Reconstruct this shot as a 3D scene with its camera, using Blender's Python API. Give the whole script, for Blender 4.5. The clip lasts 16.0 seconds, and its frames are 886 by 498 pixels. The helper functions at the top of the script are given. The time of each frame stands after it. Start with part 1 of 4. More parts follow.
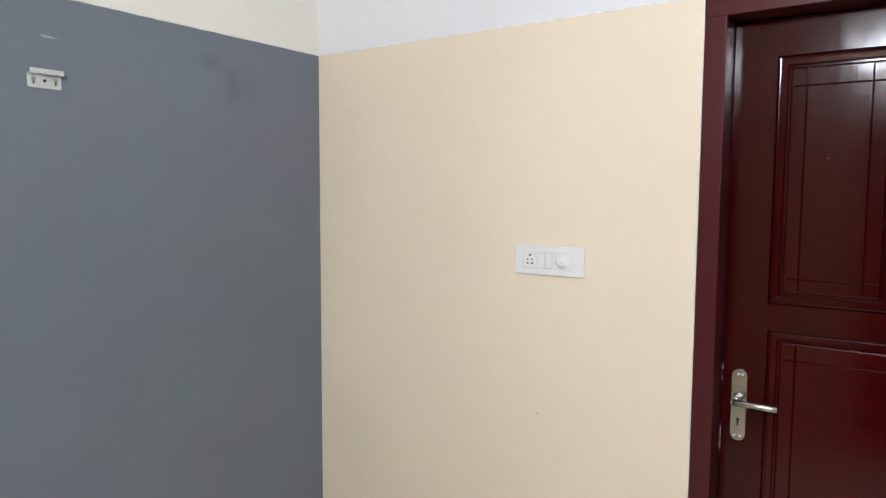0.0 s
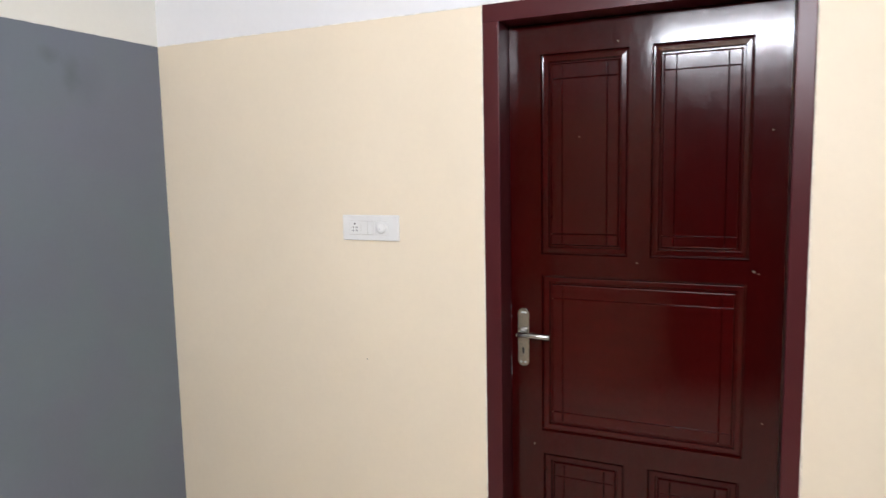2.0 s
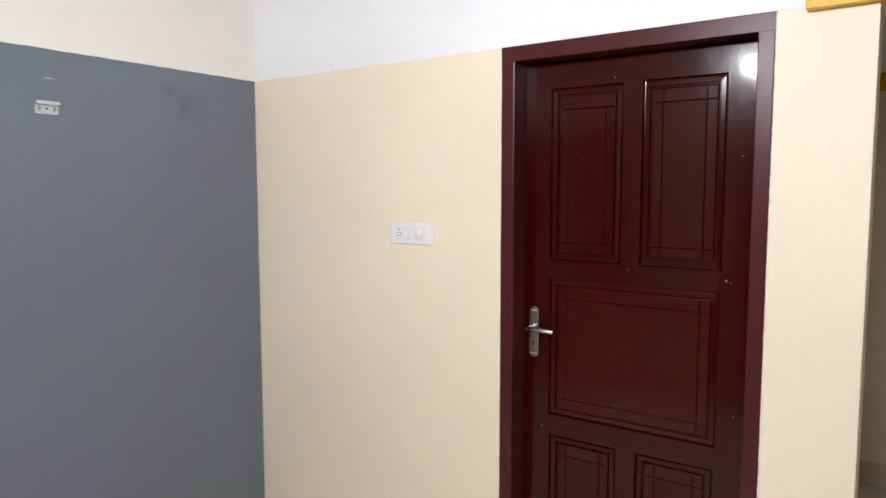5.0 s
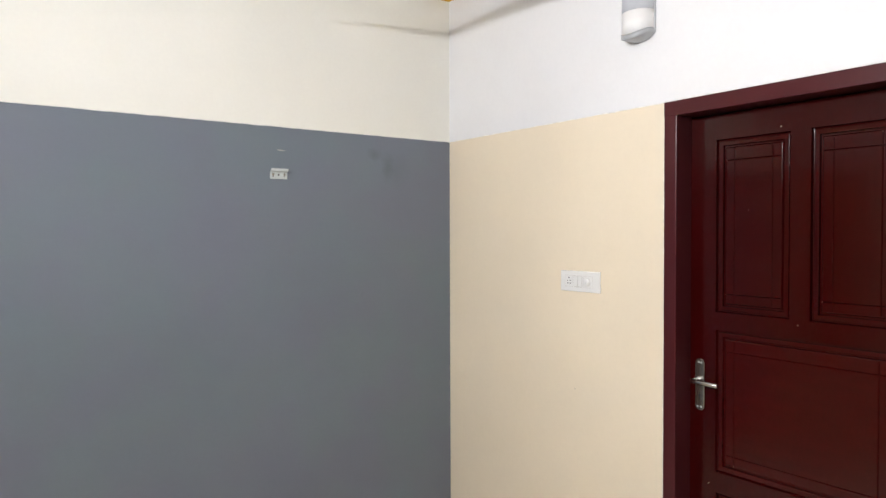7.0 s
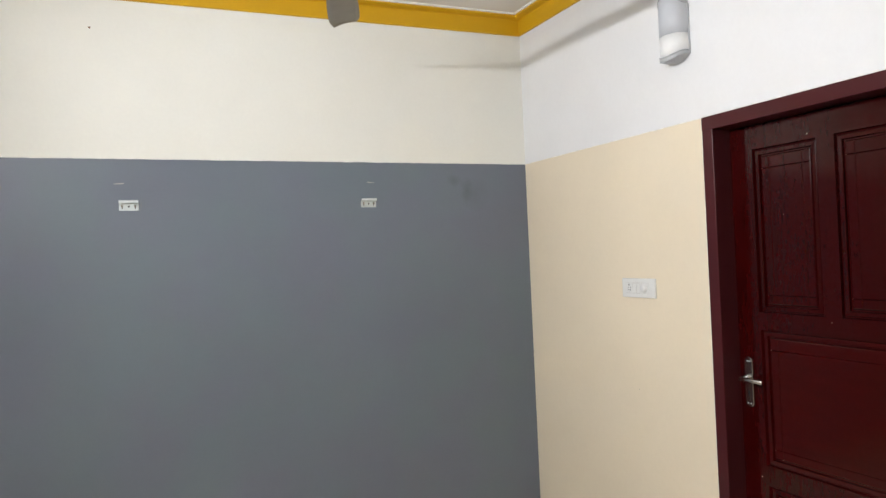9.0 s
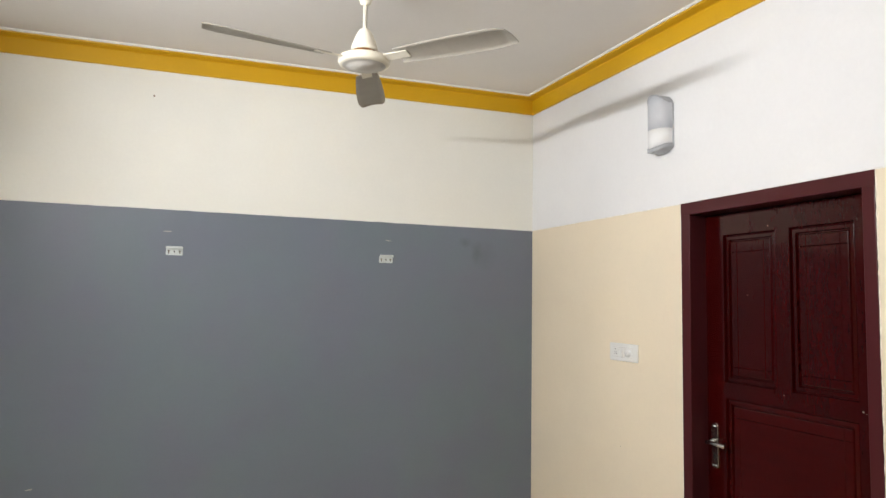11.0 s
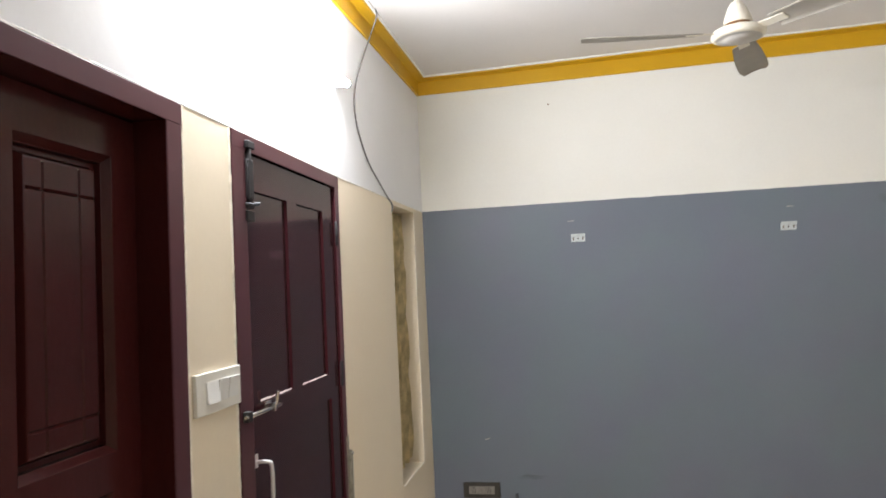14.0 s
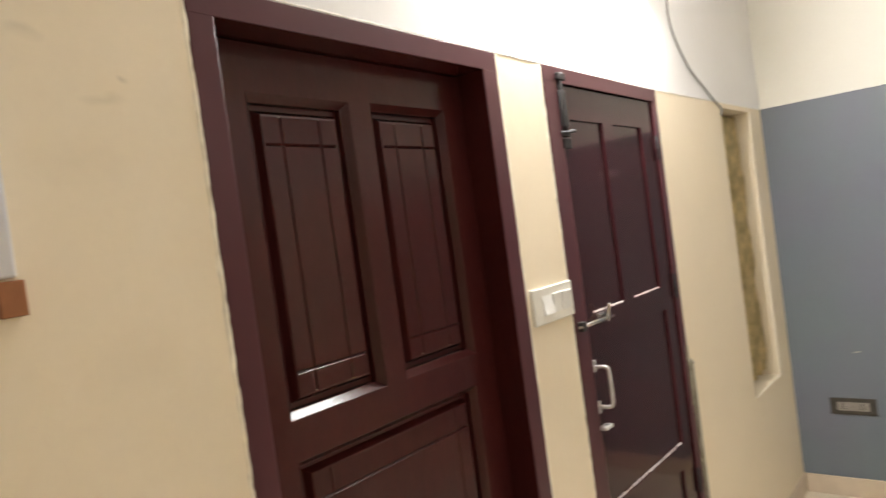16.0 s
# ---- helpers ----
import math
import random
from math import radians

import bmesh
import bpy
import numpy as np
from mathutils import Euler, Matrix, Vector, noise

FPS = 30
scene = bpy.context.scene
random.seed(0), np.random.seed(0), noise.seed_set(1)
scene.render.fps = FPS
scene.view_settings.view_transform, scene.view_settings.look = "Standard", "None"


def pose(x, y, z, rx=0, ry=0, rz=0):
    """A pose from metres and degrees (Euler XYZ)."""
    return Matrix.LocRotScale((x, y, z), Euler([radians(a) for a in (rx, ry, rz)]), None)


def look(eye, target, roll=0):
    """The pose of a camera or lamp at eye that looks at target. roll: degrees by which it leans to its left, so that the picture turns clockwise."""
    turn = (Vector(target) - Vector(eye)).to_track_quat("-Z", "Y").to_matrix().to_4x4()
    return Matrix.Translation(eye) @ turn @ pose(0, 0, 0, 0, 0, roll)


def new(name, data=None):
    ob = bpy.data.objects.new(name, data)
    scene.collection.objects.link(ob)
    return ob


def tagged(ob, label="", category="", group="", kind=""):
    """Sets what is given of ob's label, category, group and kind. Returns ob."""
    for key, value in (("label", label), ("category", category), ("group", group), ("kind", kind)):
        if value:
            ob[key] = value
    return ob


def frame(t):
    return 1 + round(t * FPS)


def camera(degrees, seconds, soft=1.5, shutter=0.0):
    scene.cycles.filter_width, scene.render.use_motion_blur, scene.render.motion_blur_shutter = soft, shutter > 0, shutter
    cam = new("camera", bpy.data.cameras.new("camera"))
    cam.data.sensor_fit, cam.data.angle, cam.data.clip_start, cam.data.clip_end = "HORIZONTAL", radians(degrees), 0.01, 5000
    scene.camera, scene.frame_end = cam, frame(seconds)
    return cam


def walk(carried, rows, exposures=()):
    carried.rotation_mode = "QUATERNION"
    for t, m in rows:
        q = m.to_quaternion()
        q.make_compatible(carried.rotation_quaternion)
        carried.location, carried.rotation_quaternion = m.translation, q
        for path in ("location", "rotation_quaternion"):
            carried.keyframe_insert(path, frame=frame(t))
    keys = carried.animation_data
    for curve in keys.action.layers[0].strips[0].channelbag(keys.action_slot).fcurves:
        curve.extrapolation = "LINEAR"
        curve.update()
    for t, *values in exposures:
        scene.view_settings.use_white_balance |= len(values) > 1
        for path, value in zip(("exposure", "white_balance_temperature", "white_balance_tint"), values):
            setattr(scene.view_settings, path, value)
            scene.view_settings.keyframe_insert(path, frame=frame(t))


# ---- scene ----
cam = camera(65.7, 16.0, soft=1.35, shutter=0.4)
PATH = [
    (0, (-1.766, -1.78, 1.623), (-0.135, -0.635, 1.458), 0.3),
    (0.5, (-1.828, -1.837, 1.627), (-0.175, -0.725, 1.454), 0.5),
    (1, (-1.858, -1.898, 1.606), (-0.125, -0.914, 1.438), 0.6),
    (1.5, (-1.898, -2.006, 1.611), (-0.134, -1.085, 1.414), -0.7),
    (2, (-1.964, -2.089, 1.61), (-0.163, -1.249, 1.387), -1.1),
    (2.5, (-2.027, -2.141, 1.628), (-0.185, -1.412, 1.359), -1.3),
    (3, (-2.097, -2.179, 1.612), (-0.248, -1.477, 1.312), -1.8),
    (3.2, (-2.135, -2.199, 1.618), (-0.283, -1.5, 1.327), -2.1),
    (5.3, (-2.153, -2.59, 1.603), (-0.579, -1.366, 1.452), -0.9),
    (5.5, (-2.167, -2.598, 1.594), (-0.622, -1.336, 1.462), -1.4),
    (6, (-2.145, -2.658, 1.578), (-0.664, -1.318, 1.464), 1.7),
    (6.5, (-2.132, -2.747, 1.606), (-0.864, -1.207, 1.463), 2.1),
    (7, (-2.108, -2.872, 1.635), (-0.941, -1.248, 1.586), -0.2),
    (7.5, (-2.073, -2.989, 1.629), (-1.015, -1.292, 1.601), -1.0),
    (8, (-2.044, -3.114, 1.623), (-1.122, -1.34, 1.579), -0.9),
    (8.2, (-2.022, -3.156, 1.619), (-1.161, -1.351, 1.573), -2.1),
    (10.3, (-2.036, -3.549, 1.644), (-1.283, -1.698, 1.736), -1.2),
    (10.5, (-2.042, -3.582, 1.649), (-1.3, -1.726, 1.725), 0.5),
    (11, (-2.053, -3.684, 1.664), (-1.316, -1.831, 1.815), 0.9),
    (11.5, (-2.12, -3.751, 1.684), (-1.433, -1.88, 1.856), 1.0),
    (12, (-2.107, -3.818, 1.69), (-1.556, -1.904, 1.866), 0.1),
    (12.5, (-2.12, -3.835, 1.678), (-1.76, -1.877, 1.87), -0.9),
    (13, (-2.07, -3.89, 1.688), (-2.082, -1.9, 1.888), 0.4),
    (13.5, (-2.038, -3.925, 1.679), (-2.333, -1.953, 1.836), -0.5),
    (14, (-2.053, -3.943, 1.676), (-2.432, -1.982, 1.774), -2.7),
    (14.5, (-2.078, -3.966, 1.655), (-2.591, -2.033, 1.667), -5.4),
    (15, (-2.062, -3.977, 1.647), (-2.826, -2.129, 1.62), -5.9),
    (15.5, (-1.998, -4.003, 1.664), (-2.988, -2.266, 1.608), -5.8),
    (16, (-1.946, -4.02, 1.676), (-3.219, -2.478, 1.625), -7.7),
]
EXPOSURES = [(0.0, 0.34, 6200, 13), (1.5, 0.45, 6220, 16), (2.5, 0.40, 6350, 15), (3.0, 0.40, 6400, 15), (5.5, 0.46, 6300, 15), (7.0, 0.42, 6500, 14), (8.0, 0.33, 6450, 12), (10.5, 0.21, 6650, 12), (11.5, 0.22, 6700, 12),
             (12.5, -0.04, 6750, 11), (13.5, 0.12, 6500, 13), (14.0, 0.24, 6500, 14), (15.0, 0.64, 6800, 18), (15.5, 0.68, 7150, 16), (16.0, 0.70, 7150, 13)]
walk(cam, [(t, look(eye, target, roll)) for t, eye, target, roll in PATH],
     exposures=EXPOSURES)

# ---- world and light ----
world = bpy.data.worlds.new("world")
scene.world = world
world.use_nodes = True
world.node_tree.nodes["Background"].inputs[0].default_value = (0.75, 0.85, 1.0, 1)
world.node_tree.nodes["Background"].inputs[1].default_value = 0.15
TUBE_STRENGTH = 510.0
TUBE_COLOUR = (0.93, 0.97, 1.0)

# ---- main sizes of the room ----
XL, XR = -2.93, 0.0          # side walls
YN, YS = 0.0, -5.3           # slate wall, wall behind the camera
LINE = 2.10                  # paint line, level with the door frames
CEIL = 2.905
WASH_X, WASH_CEIL = 2.163, 2.205


# ---- materials ----
def material(name):
    m = bpy.data.materials.new(name)
    m.use_nodes = True
    nt = m.node_tree
    return m, nt, nt.nodes["Principled BSDF"]


def noise_node(nt, scale, detail=3.0, stretch=None, rough=0.55):
    co = nt.nodes.new("ShaderNodeTexCoord")
    mp = nt.nodes.new("ShaderNodeMapping")
    if stretch:
        mp.inputs["Scale"].default_value = stretch
    nt.links.new(co.outputs["Object"], mp.inputs["Vector"])
    n = nt.nodes.new("ShaderNodeTexNoise")
    n.inputs["Scale"].default_value = scale
    n.inputs["Detail"].default_value = detail
    n.inputs["Roughness"].default_value = rough
    nt.links.new(mp.outputs["Vector"], n.inputs["Vector"])
    return n.outputs["Fac"]


def ramp(nt, fac, stops):
    r = nt.nodes.new("ShaderNodeValToRGB")
    els = r.color_ramp.elements
    while len(els) < len(stops):
        els.new(0.5)
    for e, (p, c) in zip(els, stops):
        e.position, e.color = p, (*c, 1)
    nt.links.new(fac, r.inputs["Fac"])
    return r.outputs["Color"]


def mix(nt, fac, a, b, mode="MIX"):
    n = nt.nodes.new("ShaderNodeMix")
    n.data_type, n.blend_type = "RGBA", mode
    for key, v in (("Factor_Float", fac), ("A_Color", a), ("B_Color", b)):
        s = next(i for i in n.inputs if i.identifier == key)
        if isinstance(v, (int, float)):
            s.default_value = v
        elif isinstance(v, tuple):
            s.default_value = (*v, 1)
        else:
            nt.links.new(v, s)
    return next(o for o in n.outputs if o.identifier == "Result_Color")


def bump(nt, p, fac, strength, distance=0.002):
    b = nt.nodes.new("ShaderNodeBump")
    b.inputs["Strength"].default_value = strength
    b.inputs["Distance"].default_value = distance
    nt.links.new(fac, b.inputs["Height"])
    nt.links.new(b.outputs["Normal"], p.inputs["Normal"])
    return b


def scaled(c, k):
    return tuple(min(1.0, v * k) for v in c)


def paint(name, colour, rough=0.6, vary=0.035, stipple=0.07, wave=0.12, tint=None):
    """Rolled emulsion on plaster: slow tone changes, roller stipple, uneven plaster."""
    m, nt, p = material(name)
    slow = noise_node(nt, 1.3, 4)
    fine = noise_node(nt, 60, 3)
    col = ramp(nt, slow, [(0.3, scaled(colour, 1 - vary)), (0.7, scaled(colour, 1 + vary))])
    if tint:
        col = mix(nt, 1.0, col, ramp(nt, noise_node(nt, 2.6, 3), [(0.38, tint[0]), (0.62, tint[1])]), "MULTIPLY")
    grain = ramp(nt, fine, [(0.35, (0.985, 0.985, 0.985)), (0.65, (1, 1, 1))])
    nt.links.new(mix(nt, 1.0, col, grain, "MULTIPLY"), p.inputs["Base Color"])
    p.inputs["Roughness"].default_value = rough
    p.inputs["Specular IOR Level"].default_value = 0.35
    a = noise_node(nt, 260, 2)
    b1 = bump(nt, p, a, stipple, 0.0012)
    b2 = nt.nodes.new("ShaderNodeBump")
    b2.inputs["Strength"].default_value = wave
    b2.inputs["Distance"].default_value = 0.01 if wave < 0.5 else 0.017
    nt.links.new(noise_node(nt, 5, 3), b2.inputs["Height"])
    nt.links.new(b2.outputs["Normal"], b1.inputs["Normal"])
    return m


def enamel(name, dark, light, rough=0.13, spec=0.24, grain_dir=(4.5, 4.5, 0.6), relief=1.0, wavy=None):
    """Glossy enamel brushed over timber: faint upright grain, brush marks, specks."""
    m, nt, p = material(name)
    grain = noise_node(nt, 7, 5, grain_dir, 0.6)
    blot = noise_node(nt, 2.2, 3)
    half = ramp(nt, blot, [(0.3, (0.05, 0.05, 0.05)), (0.7, (0.9, 0.9, 0.9))])
    col = mix(nt, half, ramp(nt, grain, [(0.2, dark), (0.85, light)]), dark)
    pores = ramp(nt, noise_node(nt, 75, 3, (1.6, 1.6, 0.5)), [(0.34, (1 - 0.22 * relief,) * 3), (0.62, (1, 1, 1))])
    nt.links.new(mix(nt, 1.0, col, pores, "MULTIPLY"), p.inputs["Base Color"])
    r = ramp(nt, noise_node(nt, 30, 3, (3, 3, 0.5)), [(0.3, (rough * (1 - 0.15 * relief),) * 3), (0.75, (rough * (1 + 0.25 * relief),) * 3)])
    nt.links.new(r, p.inputs["Roughness"])
    p.inputs["Specular IOR Level"].default_value = spec
    b1 = bump(nt, p, noise_node(nt, 22, 4, (7, 7, 0.8)), 0.06 * relief, 0.0012)
    b2 = nt.nodes.new("ShaderNodeBump")
    b2.inputs["Strength"].default_value = wavy if wavy else 0.16 * relief
    b2.inputs["Distance"].default_value = 0.004
    nt.links.new(noise_node(nt, 8, 3, (1.8, 1.8, 0.8)), b2.inputs["Height"])
    nt.links.new(b2.outputs["Normal"], b1.inputs["Normal"])
    b3 = nt.nodes.new("ShaderNodeBump")          # dust nibs in the coat
    b3.inputs["Strength"].default_value = 0.10 * relief
    b3.inputs["Distance"].default_value = 0.0008
    nt.links.new(noise_node(nt, 110, 2), b3.inputs["Height"])
    nt.links.new(b3.outputs["Normal"], b2.inputs["Normal"])
    return m


def plain(name, colour, rough=0.5, metal=0.0, vary=0.06, scale=25, relief=0.05):
    m, nt, p = material(name)
    n = noise_node(nt, scale, 4)
    nt.links.new(ramp(nt, n, [(0.3, scaled(colour, 1 - vary)), (0.7, scaled(colour, 1 + vary))]), p.inputs["Base Color"])
    p.inputs["Roughness"].default_value = rough
    p.inputs["Metallic"].default_value = metal
    if relief:
        bump(nt, p, noise_node(nt, scale * 8, 2), relief, 0.0008)
    return m


M_BEIGE = paint("beige_wall_paint", (0.803, 0.707, 0.546), 0.55)
M_BEIGE_ROUGH = paint("beige_patched_paint", (0.803, 0.707, 0.546), 0.5, wave=0.32)
M_WHITE = paint("white_wall_paint", (0.79, 0.795, 0.80), 0.6, wave=0.24)
M_CREAM = paint("cream_white_wall_paint", (0.825, 0.825, 0.765), 0.6)
M_SLATE = paint("slate_wall_paint", (0.165, 0.191, 0.231), 0.45, vary=0.05, tint=((1.0, 0.96, 1.0), (0.95, 1.0, 0.965)))


def stain(m, spots, along=0):
    """Dark soft smudges at (x, z, half width, half height, depth) in the object's own space."""
    nt = m.node_tree
    p = nt.nodes["Principled BSDF"]
    col = p.inputs["Base Color"].links[0].from_socket
    for x, z, rx, rz, depth in spots:
        co = nt.nodes.new("ShaderNodeTexCoord")
        wob = nt.nodes.new("ShaderNodeTexNoise")
        wob.inputs["Scale"].default_value = 14
        nt.links.new(co.outputs["Object"], wob.inputs["Vector"])
        add = nt.nodes.new("ShaderNodeVectorMath")
        add.operation = "MULTIPLY_ADD"
        nt.links.new(wob.outputs["Color"], add.inputs[0])
        add.inputs[1].default_value = (0.05, 0.05, 0.05)
        nt.links.new(co.outputs["Object"], add.inputs[2])
        mp = nt.nodes.new("ShaderNodeMapping")
        loc, sc = [0, 0, -(z + 0.025) / rz], [0, 0, 1 / rz]
        loc[along], sc[along] = -(x + 0.025) / rx, 1 / rx
        mp.inputs["Location"].default_value, mp.inputs["Scale"].default_value = loc, sc
        nt.links.new(add.outputs["Vector"], mp.inputs["Vector"])
        g = nt.nodes.new("ShaderNodeTexGradient")
        g.gradient_type = "SPHERICAL"
        nt.links.new(mp.outputs["Vector"], g.inputs["Vector"])
        k = ramp(nt, g.outputs["Fac"], [(0.0, (1, 1, 1)), (0.9, (1 - depth,) * 3)])
        col = mix(nt, 1.0, col, k, "MULTIPLY")
    nt.links.new(col, p.inputs["Base Color"])


WALL_MID = (XL - 0.2 + XR + 0.15) / 2
stain(M_BEIGE_ROUGH, [(-3.64 + 2.65, 2.01, 0.03, 0.012, 0.12), (-3.51 + 2.65, 1.96, 0.014, 0.008, 0.2), (-3.54 + 2.65, 1.93, 0.035, 0.012, 0.12), (-3.60 + 2.65, 1.84, 0.09, 0.04, 0.05), (-3.55 + 2.65, 1.55, 0.10, 0.06, 0.05)], 1)
stain(M_SLATE, [(-0.446 - WALL_MID, 2.012, 0.050, 0.030, 0.18), (-0.378 - WALL_MID, 1.955, 0.040, 0.085, 0.17), (-0.330 - WALL_MID, 1.93, 0.10, 0.10, 0.10), (-2.36 - WALL_MID, 0.56, 0.10, 0.015, 0.22)])
M_CEIL = paint("ceiling_paint", (0.75, 0.73, 0.705), 0.75, stipple=0.1)
M_YELLOW = paint("mustard_yellow_paint", (0.62, 0.355, 0.010), 0.42, vary=0.05)
M_STRIP = plain("white_gypsum_edge", (0.82, 0.81, 0.78), 0.6)
M_CAULK = plain("plaster_edge", (0.84, 0.78, 0.66), 0.8, vary=0.15, scale=40, relief=0.4)
M_RIDGE = plain("paint_ridge", (0.80, 0.79, 0.75), 0.7, vary=0.2, scale=30, relief=0.3)
M_SKIRT = plain("beige_skirting_tile", (0.60, 0.50, 0.39), 0.3, vary=0.08, scale=8)
M_FLOOR = plain("beige_floor_tile", (0.74, 0.66, 0.54), 0.18, vary=0.08, scale=5, relief=0.02)
M_DOOR = enamel("maroon_enamel", (0.026, 0.0010, 0.0011), (0.038, 0.0015, 0.0015), 0.12, spec=0.30, relief=0.4, wavy=0.24)
M_DOOR_CROSS = enamel("maroon_enamel_cross_grain", (0.034, 0.0014, 0.0014), (0.052, 0.0022, 0.0020), 0.12, spec=0.30, grain_dir=(4.5, 0.7, 4.5), relief=0.4, wavy=0.24)
M_FRAME = enamel("maroon_frame_enamel", (0.060, 0.0110, 0.0135), (0.070, 0.0125, 0.0150), 0.28, relief=0.05)
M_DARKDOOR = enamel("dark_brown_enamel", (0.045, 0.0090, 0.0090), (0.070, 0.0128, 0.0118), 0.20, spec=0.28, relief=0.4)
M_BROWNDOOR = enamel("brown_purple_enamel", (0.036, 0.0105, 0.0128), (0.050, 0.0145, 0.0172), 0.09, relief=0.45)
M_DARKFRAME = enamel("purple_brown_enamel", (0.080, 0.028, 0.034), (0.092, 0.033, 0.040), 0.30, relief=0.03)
M_BLACKPAINT = plain("black_painted_iron", (0.010, 0.008, 0.009), 0.55, 0.0, 0.3)
M_STEEL = plain("satin_steel", (0.50, 0.49, 0.47), 0.24, 1.0, 0.08, 60)
M_ZINC = plain("zinc_plated_steel", (0.60, 0.65, 0.65), 0.42, 0.25, 0.08, 50)
M_ALU = plain("dull_aluminium", (0.68, 0.68, 0.68), 0.4, 0.6, 0.08, 50)
M_HINGE = plain("weathered_hinge_metal", (0.30, 0.28, 0.22), 0.5, 0.6, 0.35, 40, 0.3)
M_RUST = plain("rust_stain", (0.20, 0.11, 0.06), 0.8, 0.0, 0.3, 60, 0.3)
M_PLASTIC = plain("white_switch_plastic", (0.80, 0.80, 0.775), 0.25, vary=0.02)
M_PLASTIC2 = plain("aged_switch_plastic", (0.72, 0.70, 0.63), 0.3, vary=0.04)
M_HOLE = plain("dark_socket_hole", (0.012, 0.012, 0.012), 0.6)
M_SOCKPLATE = plain("grey_socket_frame", (0.045, 0.040, 0.034), 0.5, vary=0.25)
M_SOCKET = plain("worn_socket_module", (0.24, 0.225, 0.205), 0.5, vary=0.2, scale=60)
M_FAN = plain("ivory_fan_enamel", (0.80, 0.755, 0.64), 0.28, vary=0.04)
M_FANPLATE = plain("grey_fan_plate", (0.55, 0.53, 0.49), 0.35, vary=0.05)
# blade ivory darkened in the colour itself, for the shaded undersides
M_BLADE_SHADED = plain("shaded_ivory_blade_enamel", (0.34, 0.315, 0.27), 0.5, vary=0.08, scale=10)
M_COPPER = plain("copper_winding", (0.35, 0.17, 0.07), 0.4, 0.6, 0.3)
M_FROST = plain("frosted_lamp_glass", (0.55, 0.57, 0.61), 0.6, vary=0.03)
M_LAMPWHITE = plain("white_lamp_glass", (0.82, 0.82, 0.82), 0.5, vary=0.03)
M_LAMPGREY = plain("grey_lamp_body", (0.42, 0.43, 0.45), 0.4, 0.1)
M_CABLE = plain("black_cable_sheath", (0.20, 0.197, 0.192), 0.5, vary=0.2)
M_CURTAIN = plain("olive_beige_cloth", (0.62, 0.50, 0.27), 0.95, vary=0.35, scale=14, relief=0.6)
M_NICHE = paint("niche_paint", (0.62, 0.50, 0.33), 0.7, vary=0.12)
M_CERAMIC = plain("white_ceramic", (0.74, 0.70, 0.63), 0.12, vary=0.03, scale=6, relief=0)
M_CHROME = plain("chrome", (0.55, 0.53, 0.50), 0.15, 1.0, 0.05)
M_PIPE = plain("white_pvc_pipe", (0.62, 0.60, 0.56), 0.4, vary=0.08)
M_TRAP = plain("grey_waste_fitting", (0.14, 0.13, 0.12), 0.5, vary=0.2)
M_MAT = plain("dark_grey_mat_pile", (0.045, 0.047, 0.048), 1.0, vary=0.55, scale=45, relief=0.9)
M_TERRA = plain("brown_wood_block", (0.30, 0.115, 0.045), 0.5, vary=0.15)
M_BOARD = plain("white_board", (0.62, 0.62, 0.64), 0.4, vary=0.03)
M_TAN = plain("tan_rope_collar", (0.55, 0.36, 0.15), 0.9, vary=0.25, scale=50, relief=0.6)
M_CREAMBAR = plain("cream_plastic", (0.72, 0.66, 0.45), 0.4, vary=0.06)
M_GREYROD = plain("dark_grey_rod", (0.07, 0.075, 0.085), 0.5, vary=0.25)
M_RED = plain("red_sticker", (0.5, 0.03, 0.03), 0.4)
M_SMUDGE = plain("dark_smudge", (0.115, 0.128, 0.150), 0.6, vary=0.15)
M_SCRATCH = plain("pale_scratch", (0.42, 0.41, 0.38), 0.8, vary=0.2)

m_mirror, _nt, _p = material("mirror_silver")
_p.inputs["Base Color"].default_value = (0.80, 0.80, 0.77, 1)
_p.inputs["Metallic"].default_value = 1.0
_p.inputs["Roughness"].default_value = 0.02

m_tube, _nt, _p = material("lit_tube")
_p.inputs["Base Color"].default_value = (0.9, 0.9, 0.9, 1)
_p.inputs["Emission Color"].default_value = (*TUBE_COLOUR, 1)
_p.inputs["Emission Strength"].default_value = TUBE_STRENGTH

m_tube_back, _nt, _p = material("lit_tube_back")
_p.inputs["Base Color"].default_value = (0.9, 0.9, 0.9, 1)
_p.inputs["Emission Color"].default_value = (*TUBE_COLOUR, 1)
_p.inputs["Emission Strength"].default_value = TUBE_STRENGTH * 0.03

# strips of the splashback differ by piece
m_strip, _nt, _p = material("stone_look_strip")
_info = _nt.nodes.new("ShaderNodeObjectInfo")
_c = ramp(_nt, _info.outputs["Random"], [(0.0, (0.25, 0.125, 0.068)), (0.35, (0.37, 0.21, 0.12)), (0.7, (0.48, 0.325, 0.21)), (1.0, (0.56, 0.42, 0.29))])
_g = ramp(_nt, noise_node(_nt, 18, 5, (1, 1, 5)), [(0.3, (0.75, 0.72, 0.7)), (0.7, (1, 1, 1))])
_nt.links.new(mix(_nt, 1.0, _c, _g, "MULTIPLY"), _p.inputs["Base Color"])
_p.inputs["Roughness"].default_value = 0.35


# ---- building helpers ----
ORIGIN = {}


def thing(name, origin, label, category, group="", kind=""):
    ob = new(name)
    ob.empty_display_size = 0.05
    ob.location = origin
    ORIGIN[ob] = Vector(origin)
    return tagged(ob, label, category, group, kind)


